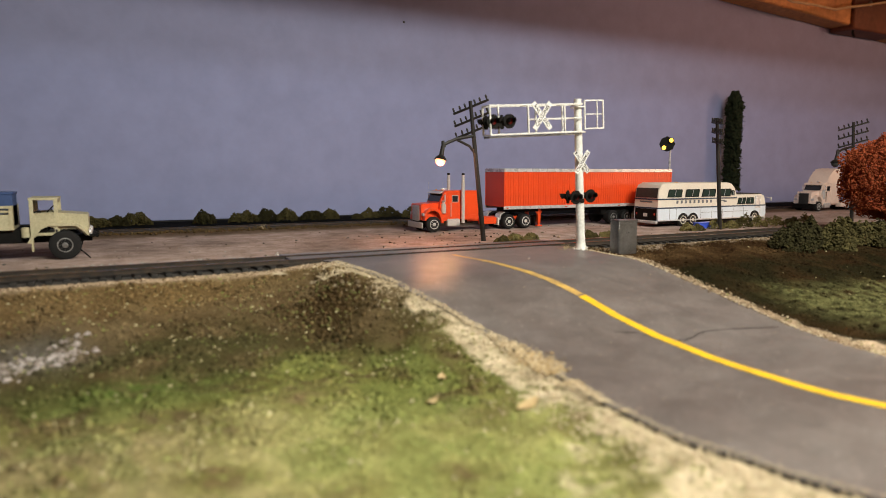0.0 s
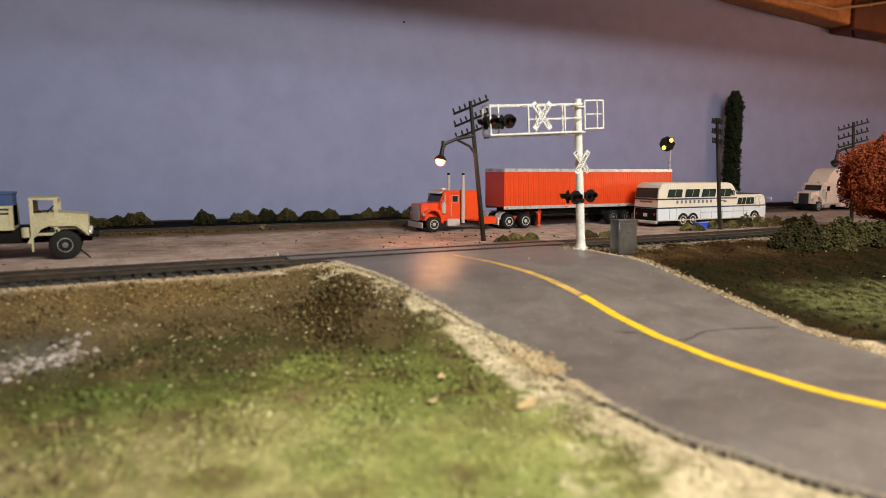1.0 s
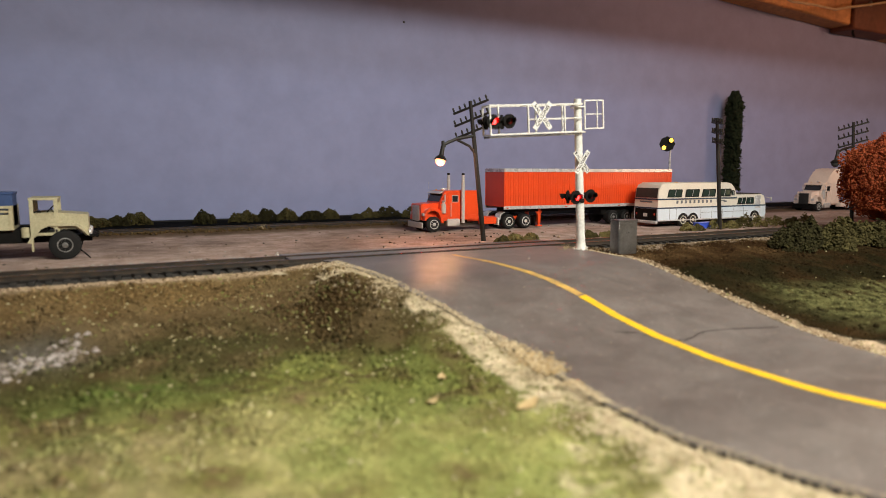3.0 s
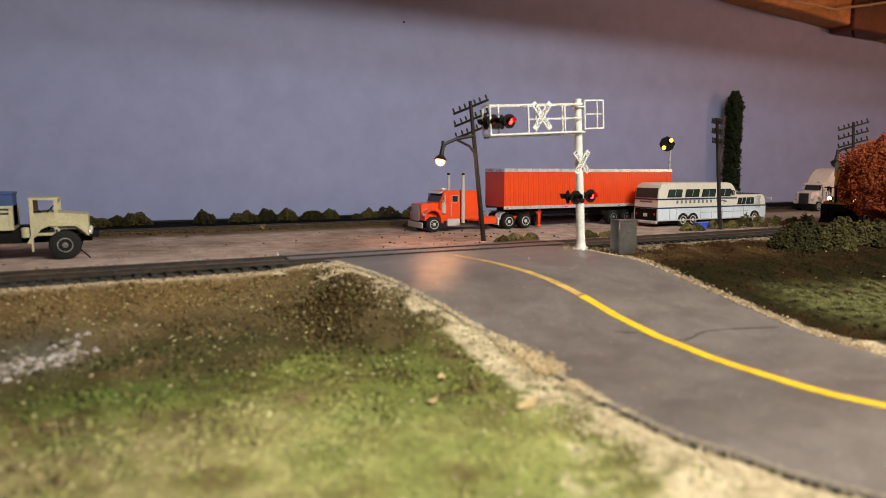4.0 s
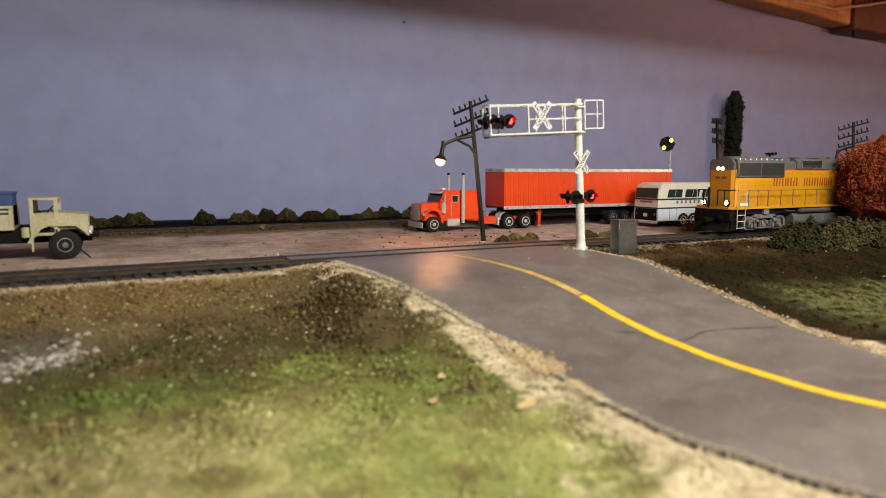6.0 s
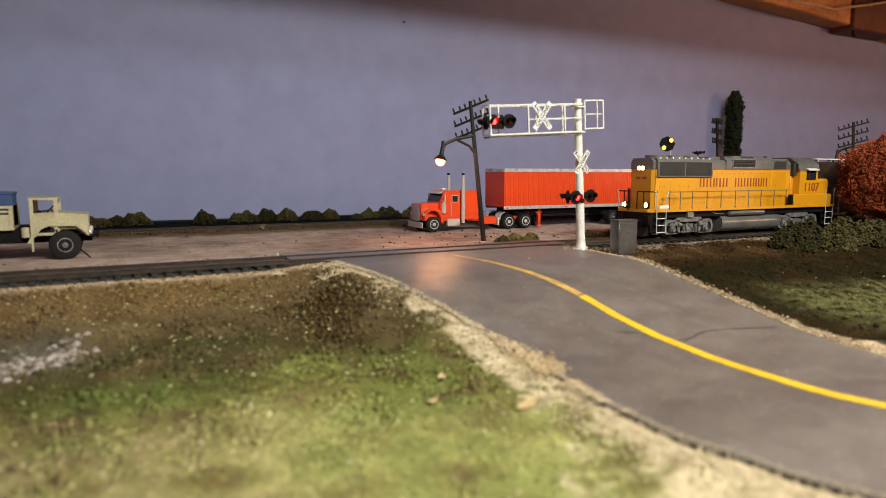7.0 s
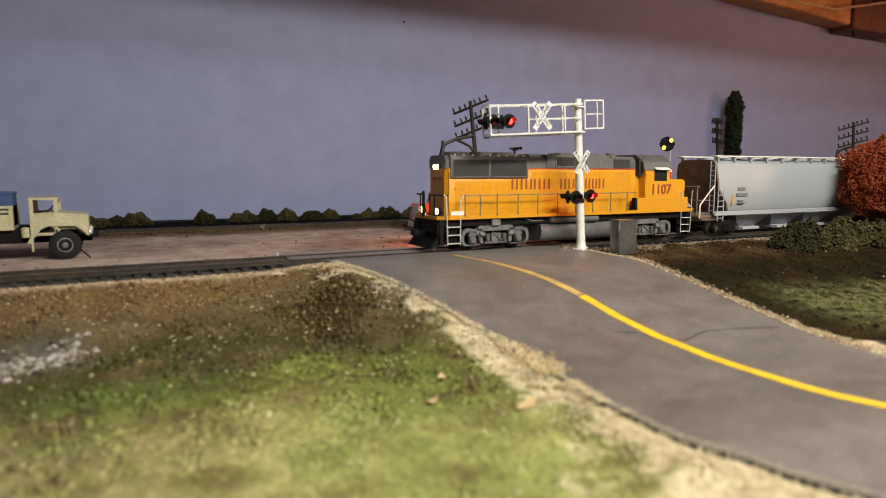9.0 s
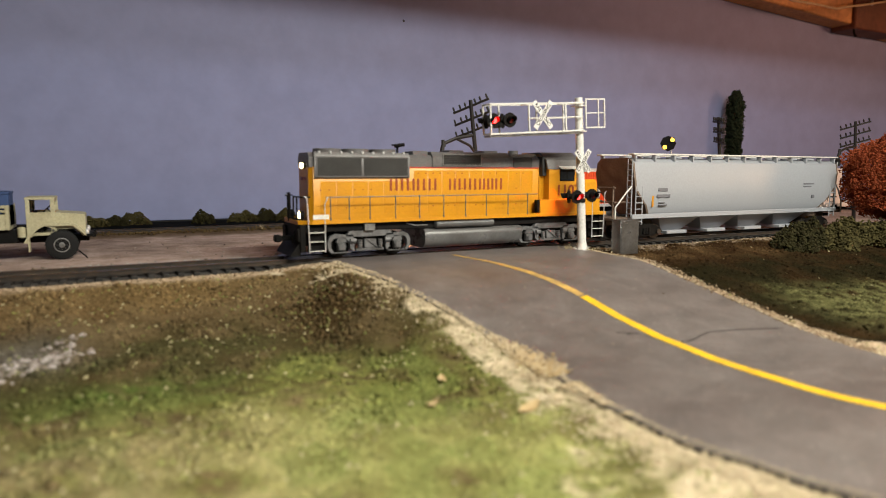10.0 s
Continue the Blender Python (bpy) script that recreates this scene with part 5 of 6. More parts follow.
    part("front_bumper", Shape().box(L - 2, L + 0.8, 0.6, W - 0.6, 3.2, 6.4, 0.6), ALU, root)
    for y in (3.6, W - 3.6):
        part("tail_lamp", Shape().rod((0.3, y, 11), (-0.4, y, 11), 1.0), RED_TRIM, root)
    part("plate_bar", Shape().box(-0.25, 0.3, 12, 17, 8.6, 11.6, 0.1), WHITE, root)
    for x in (30.5, 42.5, 123.5):
        part("wheel_arch", Shape().prism([(x + 6.7 * math.cos(t), 4.9 + 6.7 * math.sin(t)) for t in np.linspace(0, math.pi, 16)], "y", -0.1, 0.6), BLACK, root)
        wheel(root, x, 1.6, 5.6, 5.6, 3.6, BUS_CREAM, side=-1, hub_ratio=0.66)
        wheel(root, x, W - 1.6, 5.6, 5.6, 3.6, ALU, side=1)
    seams = Shape()
    for x in (14, 22, 52, 66, 80, 94, 108):
        seams.box(x - 0.12, x + 0.12, -0.12, 0.3, 6.0, 15.6, 0.03)
    seams.box(52, 114, -0.12, 0.3, 11.4, 11.7, 0.03)
    part("panel_seam", seams, GREY_MARK, root, "fine grey panel seams")
    part("lower_moulding", Shape().box(1, L - 2, -0.35, 0.3, 5.0, 6.0, 0.1), ALU, root)
    part("underbody", Shape().box(4, L - 4, 3.5, W - 3.5, 2.6, 5.4, 0.3), BLACK, root)
    bars = Shape()
    for k in range(9):
        bars.box(22 + k * 5.2, 24.2 + k * 5.2, 0.1, 0.42, 20.0, 22.6, 0.2)
    bars.box(72, 76, 0.1, 0.42, 20.4, 21.6, 0.2).box(75, 83, 0.1, 0.42, 21.2, 22.2, 0.2).box(81, 85, 0.1, 0.42, 20.2, 21.6, 0.2)
    part("name_bar", bars, GREY_MARK, root, "spaced grey name bars along the side")
    rear = Shape().box(-0.1, 0.4, 7, W - 7, 21.0, 22.4, 0.1).box(0.0, 0.5, 8.5, W - 8.5, 23.2, 24.2, 0.1)
    part("rear_bar", rear, GREY_MARK, root)
    part("roof_beacon", Shape().box(24, 27, 4, 6, 38.0, 38.9, 0.3), LOCO_YELLOW, root)
    part("mirror", Shape().rod((L - 2, -0.2, 24), (L + 3.5, -2.6, 23), 0.3).box(L + 3, L + 3.8, -3.4, -1.4, 20.5, 24, 0.2), ALU, root)


build_bus()

# ---- scenery materials ----
POLE_BLACK = surface("black_plastic_pole", (0.010, 0.009, 0.0085), 0.5, second=(0.022, 0.018, 0.015), amount=0.5, scale=140.0, spec=0.35)
SIGNAL_SILVER = surface("silver_painted_plastic", (0.72, 0.71, 0.68), 0.38, second=(0.56, 0.55, 0.52), amount=0.35, scale=130.0)
SIGN_WHITE = surface("white_sign_board", (0.70, 0.69, 0.67), 0.5, amount=0.15)
BOX_GREY = surface("brushed_grey_metal", (0.21, 0.21, 0.22), 0.32, metal=0.75, second=(0.12, 0.116, 0.112), amount=0.5, scale=110.0, fine=900.0, bump=0.2)
RED_LENS = surface("dark_red_lens", (0.10, 0.008, 0.008), 0.15, amount=0.2, bump=0)
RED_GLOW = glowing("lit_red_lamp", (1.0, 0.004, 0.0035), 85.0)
AMBER_GLOW = glowing("lit_amber_lamp", (1.0, 0.55, 0.06), 3.2)
BULB_GLOW = glowing("lit_street_bulb", (1.0, 0.42, 0.20), 2.6)
CONIFER = surface("dark_conifer_green", (0.022, 0.030, 0.015), 0.9, second=(0.012, 0.016, 0.009), amount=0.5, scale=120.0, bump=0.6, spec=0.1)
AUTUMN = surface("rust_red_foliage_foam", (0.40, 0.095, 0.038), 0.92, second=(0.23, 0.043, 0.018), amount=0.5, scale=130.0, fine=1500.0, bump=0.9, depth=0.0005, spec=0.1)
BUSH_DARK = surface("dark_olive_foliage", (0.046, 0.042, 0.017), 0.95, second=(0.024, 0.021, 0.010), amount=0.5, scale=150.0, fine=1500.0, bump=0.9, depth=0.0005, spec=0.1)
BUSH_OLIVE = surface("olive_foliage", (0.098, 0.084, 0.033), 0.95, second=(0.04, 0.034, 0.014), amount=0.5, scale=150.0, fine=1500.0, bump=0.9, depth=0.0005, spec=0.1)
BUSH_STRAW = surface("yellow_olive_foliage", (0.20, 0.17, 0.068), 0.95, second=(0.085, 0.07, 0.028), amount=0.5, scale=150.0, fine=1500.0, bump=0.9, depth=0.0005, spec=0.1)
BUSH_BROWN = surface("brown_dry_weeds", (0.13, 0.088, 0.04), 0.95, second=(0.07, 0.045, 0.02), amount=0.5, scale=150.0, fine=1500.0, bump=0.9, depth=0.0005, spec=0.1)
BARK = surface("brown_bark", (0.07, 0.045, 0.03), 0.9, bump=0.8)
STRAW = surface("dry_straw", (0.48, 0.38, 0.22), 0.8)
LEAF = surface("dried_tan_leaf", (0.50, 0.38, 0.20), 0.75, second=(0.40, 0.27, 0.12), amount=0.5, scale=150.0)
SAND_PAINT = surface("sand_painted_plastic", (0.48, 0.445, 0.29), 0.55, second=(0.38, 0.335, 0.21), amount=0.4, scale=90.0, fine=900.0)
BLUE_PAINT = surface("blue_crate_paint", (0.035, 0.07, 0.19), 0.5, amount=0.3)
BRIGHT_BLUE = surface("bright_blue_plastic", (0.05, 0.10, 0.62), 0.4, amount=0.2)
PEACH = surface("white_cab_paint", (0.80, 0.66, 0.58), 0.35, amount=0.15, coat=0.2)
WIRE = surface("tan_wire", (0.50, 0.36, 0.20), 0.5)


# ---- foliage ----
def foam_clump(w, d, h, seed, count=150, size=1.5):
    """A ragged low mound of foliage foam; its base at z = 0."""
    rnd = random.Random(seed)
    sh = Shape()
    for _ in range(count):
        a, q = rnd.uniform(0, 6.283), rnd.random() ** 0.55
        x, y = math.cos(a) * q * w * 0.5, math.sin(a) * q * d * 0.5
        top = h * math.sqrt(max(0.0, 1 - q * q)) * (0.72 + 0.45 * noise.noise((x * 0.16 + seed, y * 0.16, 3)))
        z = top * rnd.random() ** 0.4
        lump(sh, x, y, max(0.5, z), size * rnd.uniform(0.4, 1.3), rnd, 0.8)
    return sh


def bush(s, u, z, w, d, h, seed, material, label, group, count=150, size=1.5):
    ob = part("bush", foam_clump(w, d, h, seed, count, size), material, at=at_mm(s, -u, z), sharp=70)
    return tagged(ob, label, "bush", group)


for i, (s, w, h) in enumerate(((-178, 24, 11), (-162, 22, 11), (-147, 26, 15), (-92, 20, 15.5), (-57, 28, 13), (-35, 22, 14), (-18, 20, 15), (8, 26, 12), (27, 18, 13), (52, 12, 7), (66, 20, 12), (88, 30, 14), (112, 26, 13), (140, 28, 12))):
    bush(s, -288 - (i % 3) * 5, -3.4, w, 15, h, i + 1, BUSH_DARK if i % 2 else BUSH_OLIVE, "low olive foam bush along the backdrop", "bushes along the backdrop", 900, 0.66)
for i, (s, u, w, h) in enumerate(((68, -46, 10, 6), (80, -47, 13, 8), (92, -46, 13, 8.5), (143, -46, 16, 7), (160, -46, 12, 5), (252, -54, 16, 8), (262, -53, 14, 7), (290, -58, 16, 11), (305, -56, 14, 9), (322, -58, 22, 13), (340, -56, 20, 11), (362, -58, 24, 12), (384, -56, 22, 9), (408, -58, 26, 12))):
    bush(s, u, -4.6, w, 10, h, 40 + i, BUSH_STRAW if i % 3 else BUSH_OLIVE, "small olive weed bush beside the track", "weeds behind the track", 420, 0.58)
for i, (s, u, w, d, h, m) in enumerate(((222, 58, 32, 26, 17, BUSH_DARK), (240, 52, 34, 26, 23, BUSH_DARK), (258, 62, 32, 26, 20, BUSH_OLIVE), (278, 56, 36, 28, 23, BUSH_OLIVE), (302, 62, 34, 28, 21, BUSH_OLIVE), (326, 60, 36, 28, 22, BUSH_DARK), (352, 64, 36, 30, 20, BUSH_DARK))):
    bush(s, u, ground_z(s, u) - 1.0, w, d, h, 80 + i, m, "dense ragged olive-green bush on the bank", "bushes on the bank", 2600, 0.72)


def weeds_by_siding():
    rnd = random.Random(77)
    sh = Shape()
    for _ in range(2800):
        s = rnd.uniform(-200, 330)
        u = -206 + rnd.gauss(0, 4.5)
        if noise.noise((s * 0.03, 4, 4)) < -0.25:
            continue
        lump(sh, s, -u, -4.6 + rnd.random() ** 2 * 3.0, rnd.uniform(0.4, 1.1), rnd, 0.7)
    for _ in range(350):
        s = rnd.uniform(78, 330)
        u = 24 + abs(rnd.gauss(0, 6))
        if off_road(s, u) > 1:
            lump(sh, s, -u, ground_z(s, u) + rnd.random() * 0.8, rnd.uniform(0.3, 0.8), rnd, 0.5)
    tagged(part("weeds", sh, BUSH_BROWN), "low brown dry weeds beside the tracks", "weeds", kind="stuff")
    straw = Shape()
    for cx, cu, n, hgt in ((66, 27, 22, 5), (82, 34, 16, 4), (-58, -212, 18, 6), (100, 60, 14, 3), (-120, 24, 12, 3), (60, 33, 14, 3)):
        for _ in range(n):
            a, l = rnd.uniform(0, 6.28), rnd.uniform(0.4, 1) * hgt
            x, y, z = cx + rnd.gauss(0, 1.6), -cu + rnd.gauss(0, 1.2), ground_z(cx, cu)
            straw.rod((x, y, z - 0.3), (x + math.cos(a) * l * 0.6, y + math.sin(a) * l * 0.6, z + l * 0.75), 0.16, 0.05, 5)
    tagged(part("dry_grass", straw, STRAW), "wisps of dry straw-coloured grass", "dry grass", kind="stuff")


weeds_by_siding()


def build_conifer():
    root = thing("conifer_tree", "tall narrow dark green conifer against the backdrop", "tree", at_mm(612, 310, -4))
    part("trunk", Shape().rod((0, 0, 0), (0, 0, 150), 2.6, 0.8), BARK, root)
    rnd = random.Random(21)
    sh = Shape()
    for _ in range(2600):
        z = rnd.uniform(25, 158)
        wide = 12.6 * min(1.0, (162 - z) / 22) ** 0.6 * (0.82 + 0.3 * noise.noise((0, 0, z * 0.09)))
        a = rnd.uniform(0, 6.283)
        q = wide * rnd.random() ** 0.35
        lump(sh, q * math.cos(a), q * math.sin(a), z - q * 0.25, rnd.uniform(0.9, 2.6), rnd, 0.6)
    for _ in range(260):
        z = rnd.uniform(26, 152)
        a = rnd.uniform(0, 6.283)
        q = 11 * min(1.0, (162 - z) / 22) ** 0.6
        l = rnd.uniform(2, 4)
        sh.rod((q * math.cos(a), q * math.sin(a), z), ((q + l) * math.cos(a), (q + l) * math.sin(a), z - l * 0.5), 0.7, 0.15, 5)
    part("crown", sh, CONIFER, root, sharp=180)


build_conifer()


def build_autumn_tree():
    s, u = 357, 44
    z0 = ground_z(s, u)
    root = thing("autumn_tree", "round rust-red autumn tree with clumpy foam foliage", "tree", at_mm(s, -u, z0 - 1))
    trunk = Shape().rod((0, 0, 0), (0, 0, 26), 2.4, 1.7, 10)
    rnd = random.Random(31)
    for i in range(9):
        a = i * 0.7
        trunk.rod((0, 0, 14 + i * 1.5), (18 * math.cos(a), 18 * math.sin(a), 36 + i * 2), 1.1, 0.4, 7)
    part("trunk", trunk, BARK, root)
    sh = Shape()
    for _ in range(33000):
        v = Vector((rnd.gauss(0, 1), rnd.gauss(0, 1), rnd.gauss(0, 1))).normalized()
        k = 1 + 0.22 * noise.noise(v * 1.7) + 0.16 * noise.noise(v * 4.5)
        q = rnd.uniform(0.80, 1.0) if rnd.random() < 0.8 else rnd.uniform(0.4, 0.8)
        lump(sh, v.x * 40 * k * q, v.y * 34 * k * q, 45 + v.z * 34 * k * q, rnd.uniform(0.25, 0.78), rnd, 0.65)
    part("crown", sh, AUTUMN, root, "clumps of rust-red foliage", sharp=180)


build_autumn_tree()


# ---- utility poles ----
def build_pole(name, label, at, arm_turn, arm_tilt, lamp, lit, height=97.0):
    root = thing(name, label, "utility pole", at, "utility poles along the track")
    part("pole", Shape().rod((0, 0, -1), (0, 0, height), 1.75, 1.25, 14), POLE_BLACK, root)
    for k, z in enumerate((height - 4.0, height - 12.2, height - 20.2)):
        arm = Shape().box(-13, 13, -0.8, 0.8, -0.75, 0.75, 0.15)
        a = part("crossarm", arm, POLE_BLACK, root, at=at_mm(0, 0, z) @ pose(0, 0, 0, 0, 0, arm_turn) @ pose(0, 0, 0, 0, arm_tilt, 0))
        for x in (-12, -7.4, -3.6, 3.6, 7.4, 12):
            part("insulator", Shape().turned([(0.6, 0.5), (1.4, 0.55), (1.6, 0.75), (3.6, 0.62), (3.9, 0.2)], (x, 0, 0), "z", 8), POLE_BLACK, a)
    if lamp:
        b = Shape().pipe([(0, 0, 72), (-6, 0, 71.6), (-14, 0, 71), (-20, 0, 69.4), (-23.5, 0, 68.2)], 1.1)
        b.pipe([(0, 0, 60), (-4, 0, 65.5), (-13, 0, 70.6)], 0.9)
        b.rod((-23.5, 0, 66.5), (-23.5, 0, 71), 1.6, 1.0)
        bracket = part("lamp_bracket", b, POLE_BLACK, root)
        m = at_mm(-24, 0, 67) @ pose(0, 0, 0, 0, 18, 0)
        shade = Shape().turned([(0.5, 1.3), (-5.6, 1.6), (-6.2, 2.4), (-8.6, 4.6), (-8.6, 4.2), (-6.4, 2.0), (-5.6, 0.2)], (0, 0, 0), "z", 20)
        part("shade", shade, POLE_BLACK, bracket, at=m)
        bulb = Shape().turned([(-6.0, 0.8), (-7.4, 2.6), (-9.4, 3.5), (-11.6, 2.6), (-12.8, 0.3)], (0, 0, 0), "z", 16)
        part("bulb", bulb, BULB_GLOW if lit else GRILLE, bracket, "glowing warm bulb" if lit else "unlit dark bulb", at=m)
    return root


build_pole("utility_pole", "black utility pole with crossarms and a lit street lamp", at_mm(62, 59.6, -4.2, 0, -6.8, 0), -45, -15, True, True, 95)
build_pole("utility_pole", "slim black utility pole with three crossarms", at_mm(289, 54, -4.2, 0, -6.2, 0), 58, -3, False, False, 92)
build_pole("utility_pole", "black utility pole with crossarms and an unlit lamp", at_mm(471, 54, -4.2, 0, -5.0, 0), -45, -13, True, False, 95)


# ---- crossing signal ----
FLASHERS = []


def crossbuck(root, x, y, z, length, width):
    for text, turn in (("CROSSING", -52), ("RAIL   ROAD", 52)):
        m = at_mm(x, y + (0.0 if turn < 0 else 0.5), z) @ pose(0, 0, 0, 0, turn, 0)
        b = part("sign_blade", Shape().box(-length / 2, length / 2, -0.2, 0.2, -width / 2, width / 2, 0.08), SIGN_WHITE, root, "white crossing sign blade with black lettering", at=m)
        letters("lettering", text, width * (0.66 if turn < 0 else 0.60), BLACK, b, at_mm(0, -0.22, 0, 90, 0, 0), 0.06)


def signal_pair(root, x, y, z, gap):
    """Lamps facing both ways along the road; the near pair flashes in turn."""
    for side in (-1, 1):
        for k, e in enumerate((-1, 1)):
            cx, cy = x + e * gap, y + side * 3.6
            o = new("signal_lamp")
            o.parent, o.matrix_basis = root, at_mm(cx, cy, z, 0, 0, 0 if side < 0 else 218)
            body = Shape().turned([(2.6, 0.8), (2.4, 1.6), (0.6, 2.0), (0.3, 3.8), (-0.3, 3.8), (-0.3, 1.75), (-1.2, 1.75), (-1.2, 0.1)], (0, 0, 0), "y", 22)
            part("housing", body, BLACK, o)
            hood = Shape()
            n = 14
            for yy in (-0.3, -4.6):
                for r in (2.0, 1.75):
                    for i in range(n + 1):
                        t = math.radians(-25 + 230 * i / n)
                        hood.v.append((r * math.cos(t), yy + (0.9 * (1 - math.sin(t)) if yy < -1 else 0), r * math.sin(t)))
            q = n + 1
            for i in range(n):
                hood.f += [(i, i + 1, 2 * q + i + 1, 2 * q + i), (q + i, q + i + 1, 3 * q + i + 1, 3 * q + i), (2 * q + i, 2 * q + i + 1, 3 * q + i + 1, 3 * q + i)]
            part("visor", hood, BLACK, o)
            part("lens", Shape().turned([(-1.1, 1.7), (-1.45, 1.2), (-1.55, 0.1)], (0, 0, 0), "y", 18), RED_LENS, o, "dark red lens")
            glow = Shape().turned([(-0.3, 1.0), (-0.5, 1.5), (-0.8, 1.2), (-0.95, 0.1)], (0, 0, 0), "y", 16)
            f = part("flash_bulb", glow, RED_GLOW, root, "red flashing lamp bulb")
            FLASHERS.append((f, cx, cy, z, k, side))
    arm = Shape().rod((x - gap - 1, y, z), (x + gap + 1, y, z), 0.8).rod((x, y - 3, z - 2.4), (x, y + 3, z - 2.4), 1.3)
    for e in (-gap, gap):
        arm.rod((x + e, y - 3, z), (x + e, y + 3, z), 0.7)
    part("lamp_arm", arm, BLACK, root)


def build_crossing_signal():
    root = thing("crossing_signal", "silver cantilever crossing signal with crossbucks and red lamps", "crossing signal", at_mm(74, -30.4, -2.2, 0, -3.5, 0))
    part("mast", Shape().rod((0, 0, 0), (0, 0, 86), 2.5, 2.1, 20), SIGNAL_SILVER, root)
    base = Shape().turned([(0, 4.6), (0.8, 4.2), (1.8, 3.1), (5, 2.55)], (0, 0, 0), "z", 18)
    rnd = random.Random(14)
    for _ in range(16):
        a, q = rnd.uniform(0, 6.283), rnd.uniform(2.2, 5.2)
        lump(base, q * math.cos(a), q * math.sin(a), max(0.3, 3.4 - 0.6 * q + rnd.uniform(-0.4, 1.0)), rnd.uniform(0.5, 1.2), rnd, 0.6)
    part("mast_base", base, WHITE, root, "chipped plaster-like mast foot")
    truss = Shape()
    w = 0.44
    for y in (-3.7, 3.7):
        for z in (68.0, 83.0):
            truss.box(-60, 0.5, y - w, y + w, z - w, z + w, 0.12)
        truss.box(-36 if y < 0 else -30, 0, y - 0.28, y + 0.28, 75.2, 75.8, 0.1)
        for x in ((-59.6, -36, -12) if y < 0 else (-59.6, -50, -26, -8)):
            truss.box(x - w, x + w, y - w, y + w, 68.4, 82.6, 0.12)
    for x in (-59.6, -36, -12):
        for z in (68.0, 83.0):
            truss.box(x - 0.35, x + 0.35, -3.3, 3.3, z - 0.35, z + 0.35, 0.1)
    part("truss", truss, SIGNAL_SILVER, root, "open silver box truss over the road")
    part("truss_walkway", Shape().box(-60, 0, -3.0, 3.0, 66.4, 67.3, 0.1), TRUCK_GREY, root)
    for z in (67.5, 81.5):
        part("truss_clamp", Shape().box(-2.6, 2.4, -3.7, 3.7, z - 0.4, z + 0.4, 0.2), SIGNAL_SILVER, root)
    cage = new("cage")
    cage.parent = root
    part("cage_frame", Shape().frame_of(1.6, 15.4, 69.0, 85.2, -3.95, -3.25, 0.75), SIGNAL_SILVER, cage)
    part("cage_bar", Shape().box(10.4, 11.0, -3.9, -3.3, 69.6, 84.6, 0.1), SIGNAL_SILVER, cage)
    part("cage_bar", Shape().box(2.2, 15.0, -3.88, -3.32, 77.0, 77.6, 0.1), SIGNAL_SILVER, cage)
    crossbuck(root, -27.6, -4.8, 77.0, 17.6, 3.0)
    crossbuck(root, -0.5, -3.6, 51.0, 15.0, 2.9)
    signal_pair(root, -53.0, 0, 74.8, 5.0)
    signal_pair(root, -0.4, 0, 31.6, 5.2)
    return root


SIGNAL = build_crossing_signal()


def build_relay_box():
    root = thing("relay_cabinet", "grey metal relay cabinet beside the crossing", "cabinet", at_mm(90, -47.6, -2.6))
    part("body", Shape().box(-6.8, 6.8, -3.6, 3.6, 0, 18.6, 0.35), BOX_GREY, root)
    part("lid", Shape().box(-7.0, 7.0, -3.8, 3.8, 18.4, 19.3, 0.2), BOX_GREY, root)
    part("door", Shape().box(-6.0, 6.0, -3.78, -3.5, 1.4, 17.4, 0.12), BOX_GREY, root)


build_relay_box()


def build_block_signal():
    root = thing("block_signal", "black round target signal with two amber lights on a post", "railway signal", at_mm(359, 180, -4.2))
    part("post", Shape().rod((0, 0, 0), (0, 0, 78), 1.1, 0.9, 12), ALU, root)
    part("post_base", Shape().box(-3, 3, -3, 3, 0, 5, 0.4), ALU, root)
    h = new("signal_head")
    h.parent, h.matrix_basis = root, at_mm(-8.0, -3.2, 76.4, 0, 0, -38) @ Matrix.Scale(0.86, 4)
    part("target", Shape().turned([(-0.4, 9.2), (0.4, 9.2), (0.5, 5), (3.0, 4.4), (3.1, 0.2)], (0, 0, 0), "y", 8), BLACK, h)
    for x, z in ((4.6, 4.2), (-3.8, -4.4)):
        part("amber_lamp", Shape().turned([(-0.4, 2.5), (-0.9, 2.2), (-1.2, 0.1)], (x, 0, z), "y", 18), AMBER_GLOW, h, "glowing amber lamp")
        part("lamp_hood", Shape().turned([(-0.3, 3.0), (-3.2, 2.9), (-3.2, 2.65), (-0.3, 2.65)], (x, 0, z), "y", 18), BLACK, h)


build_block_signal()


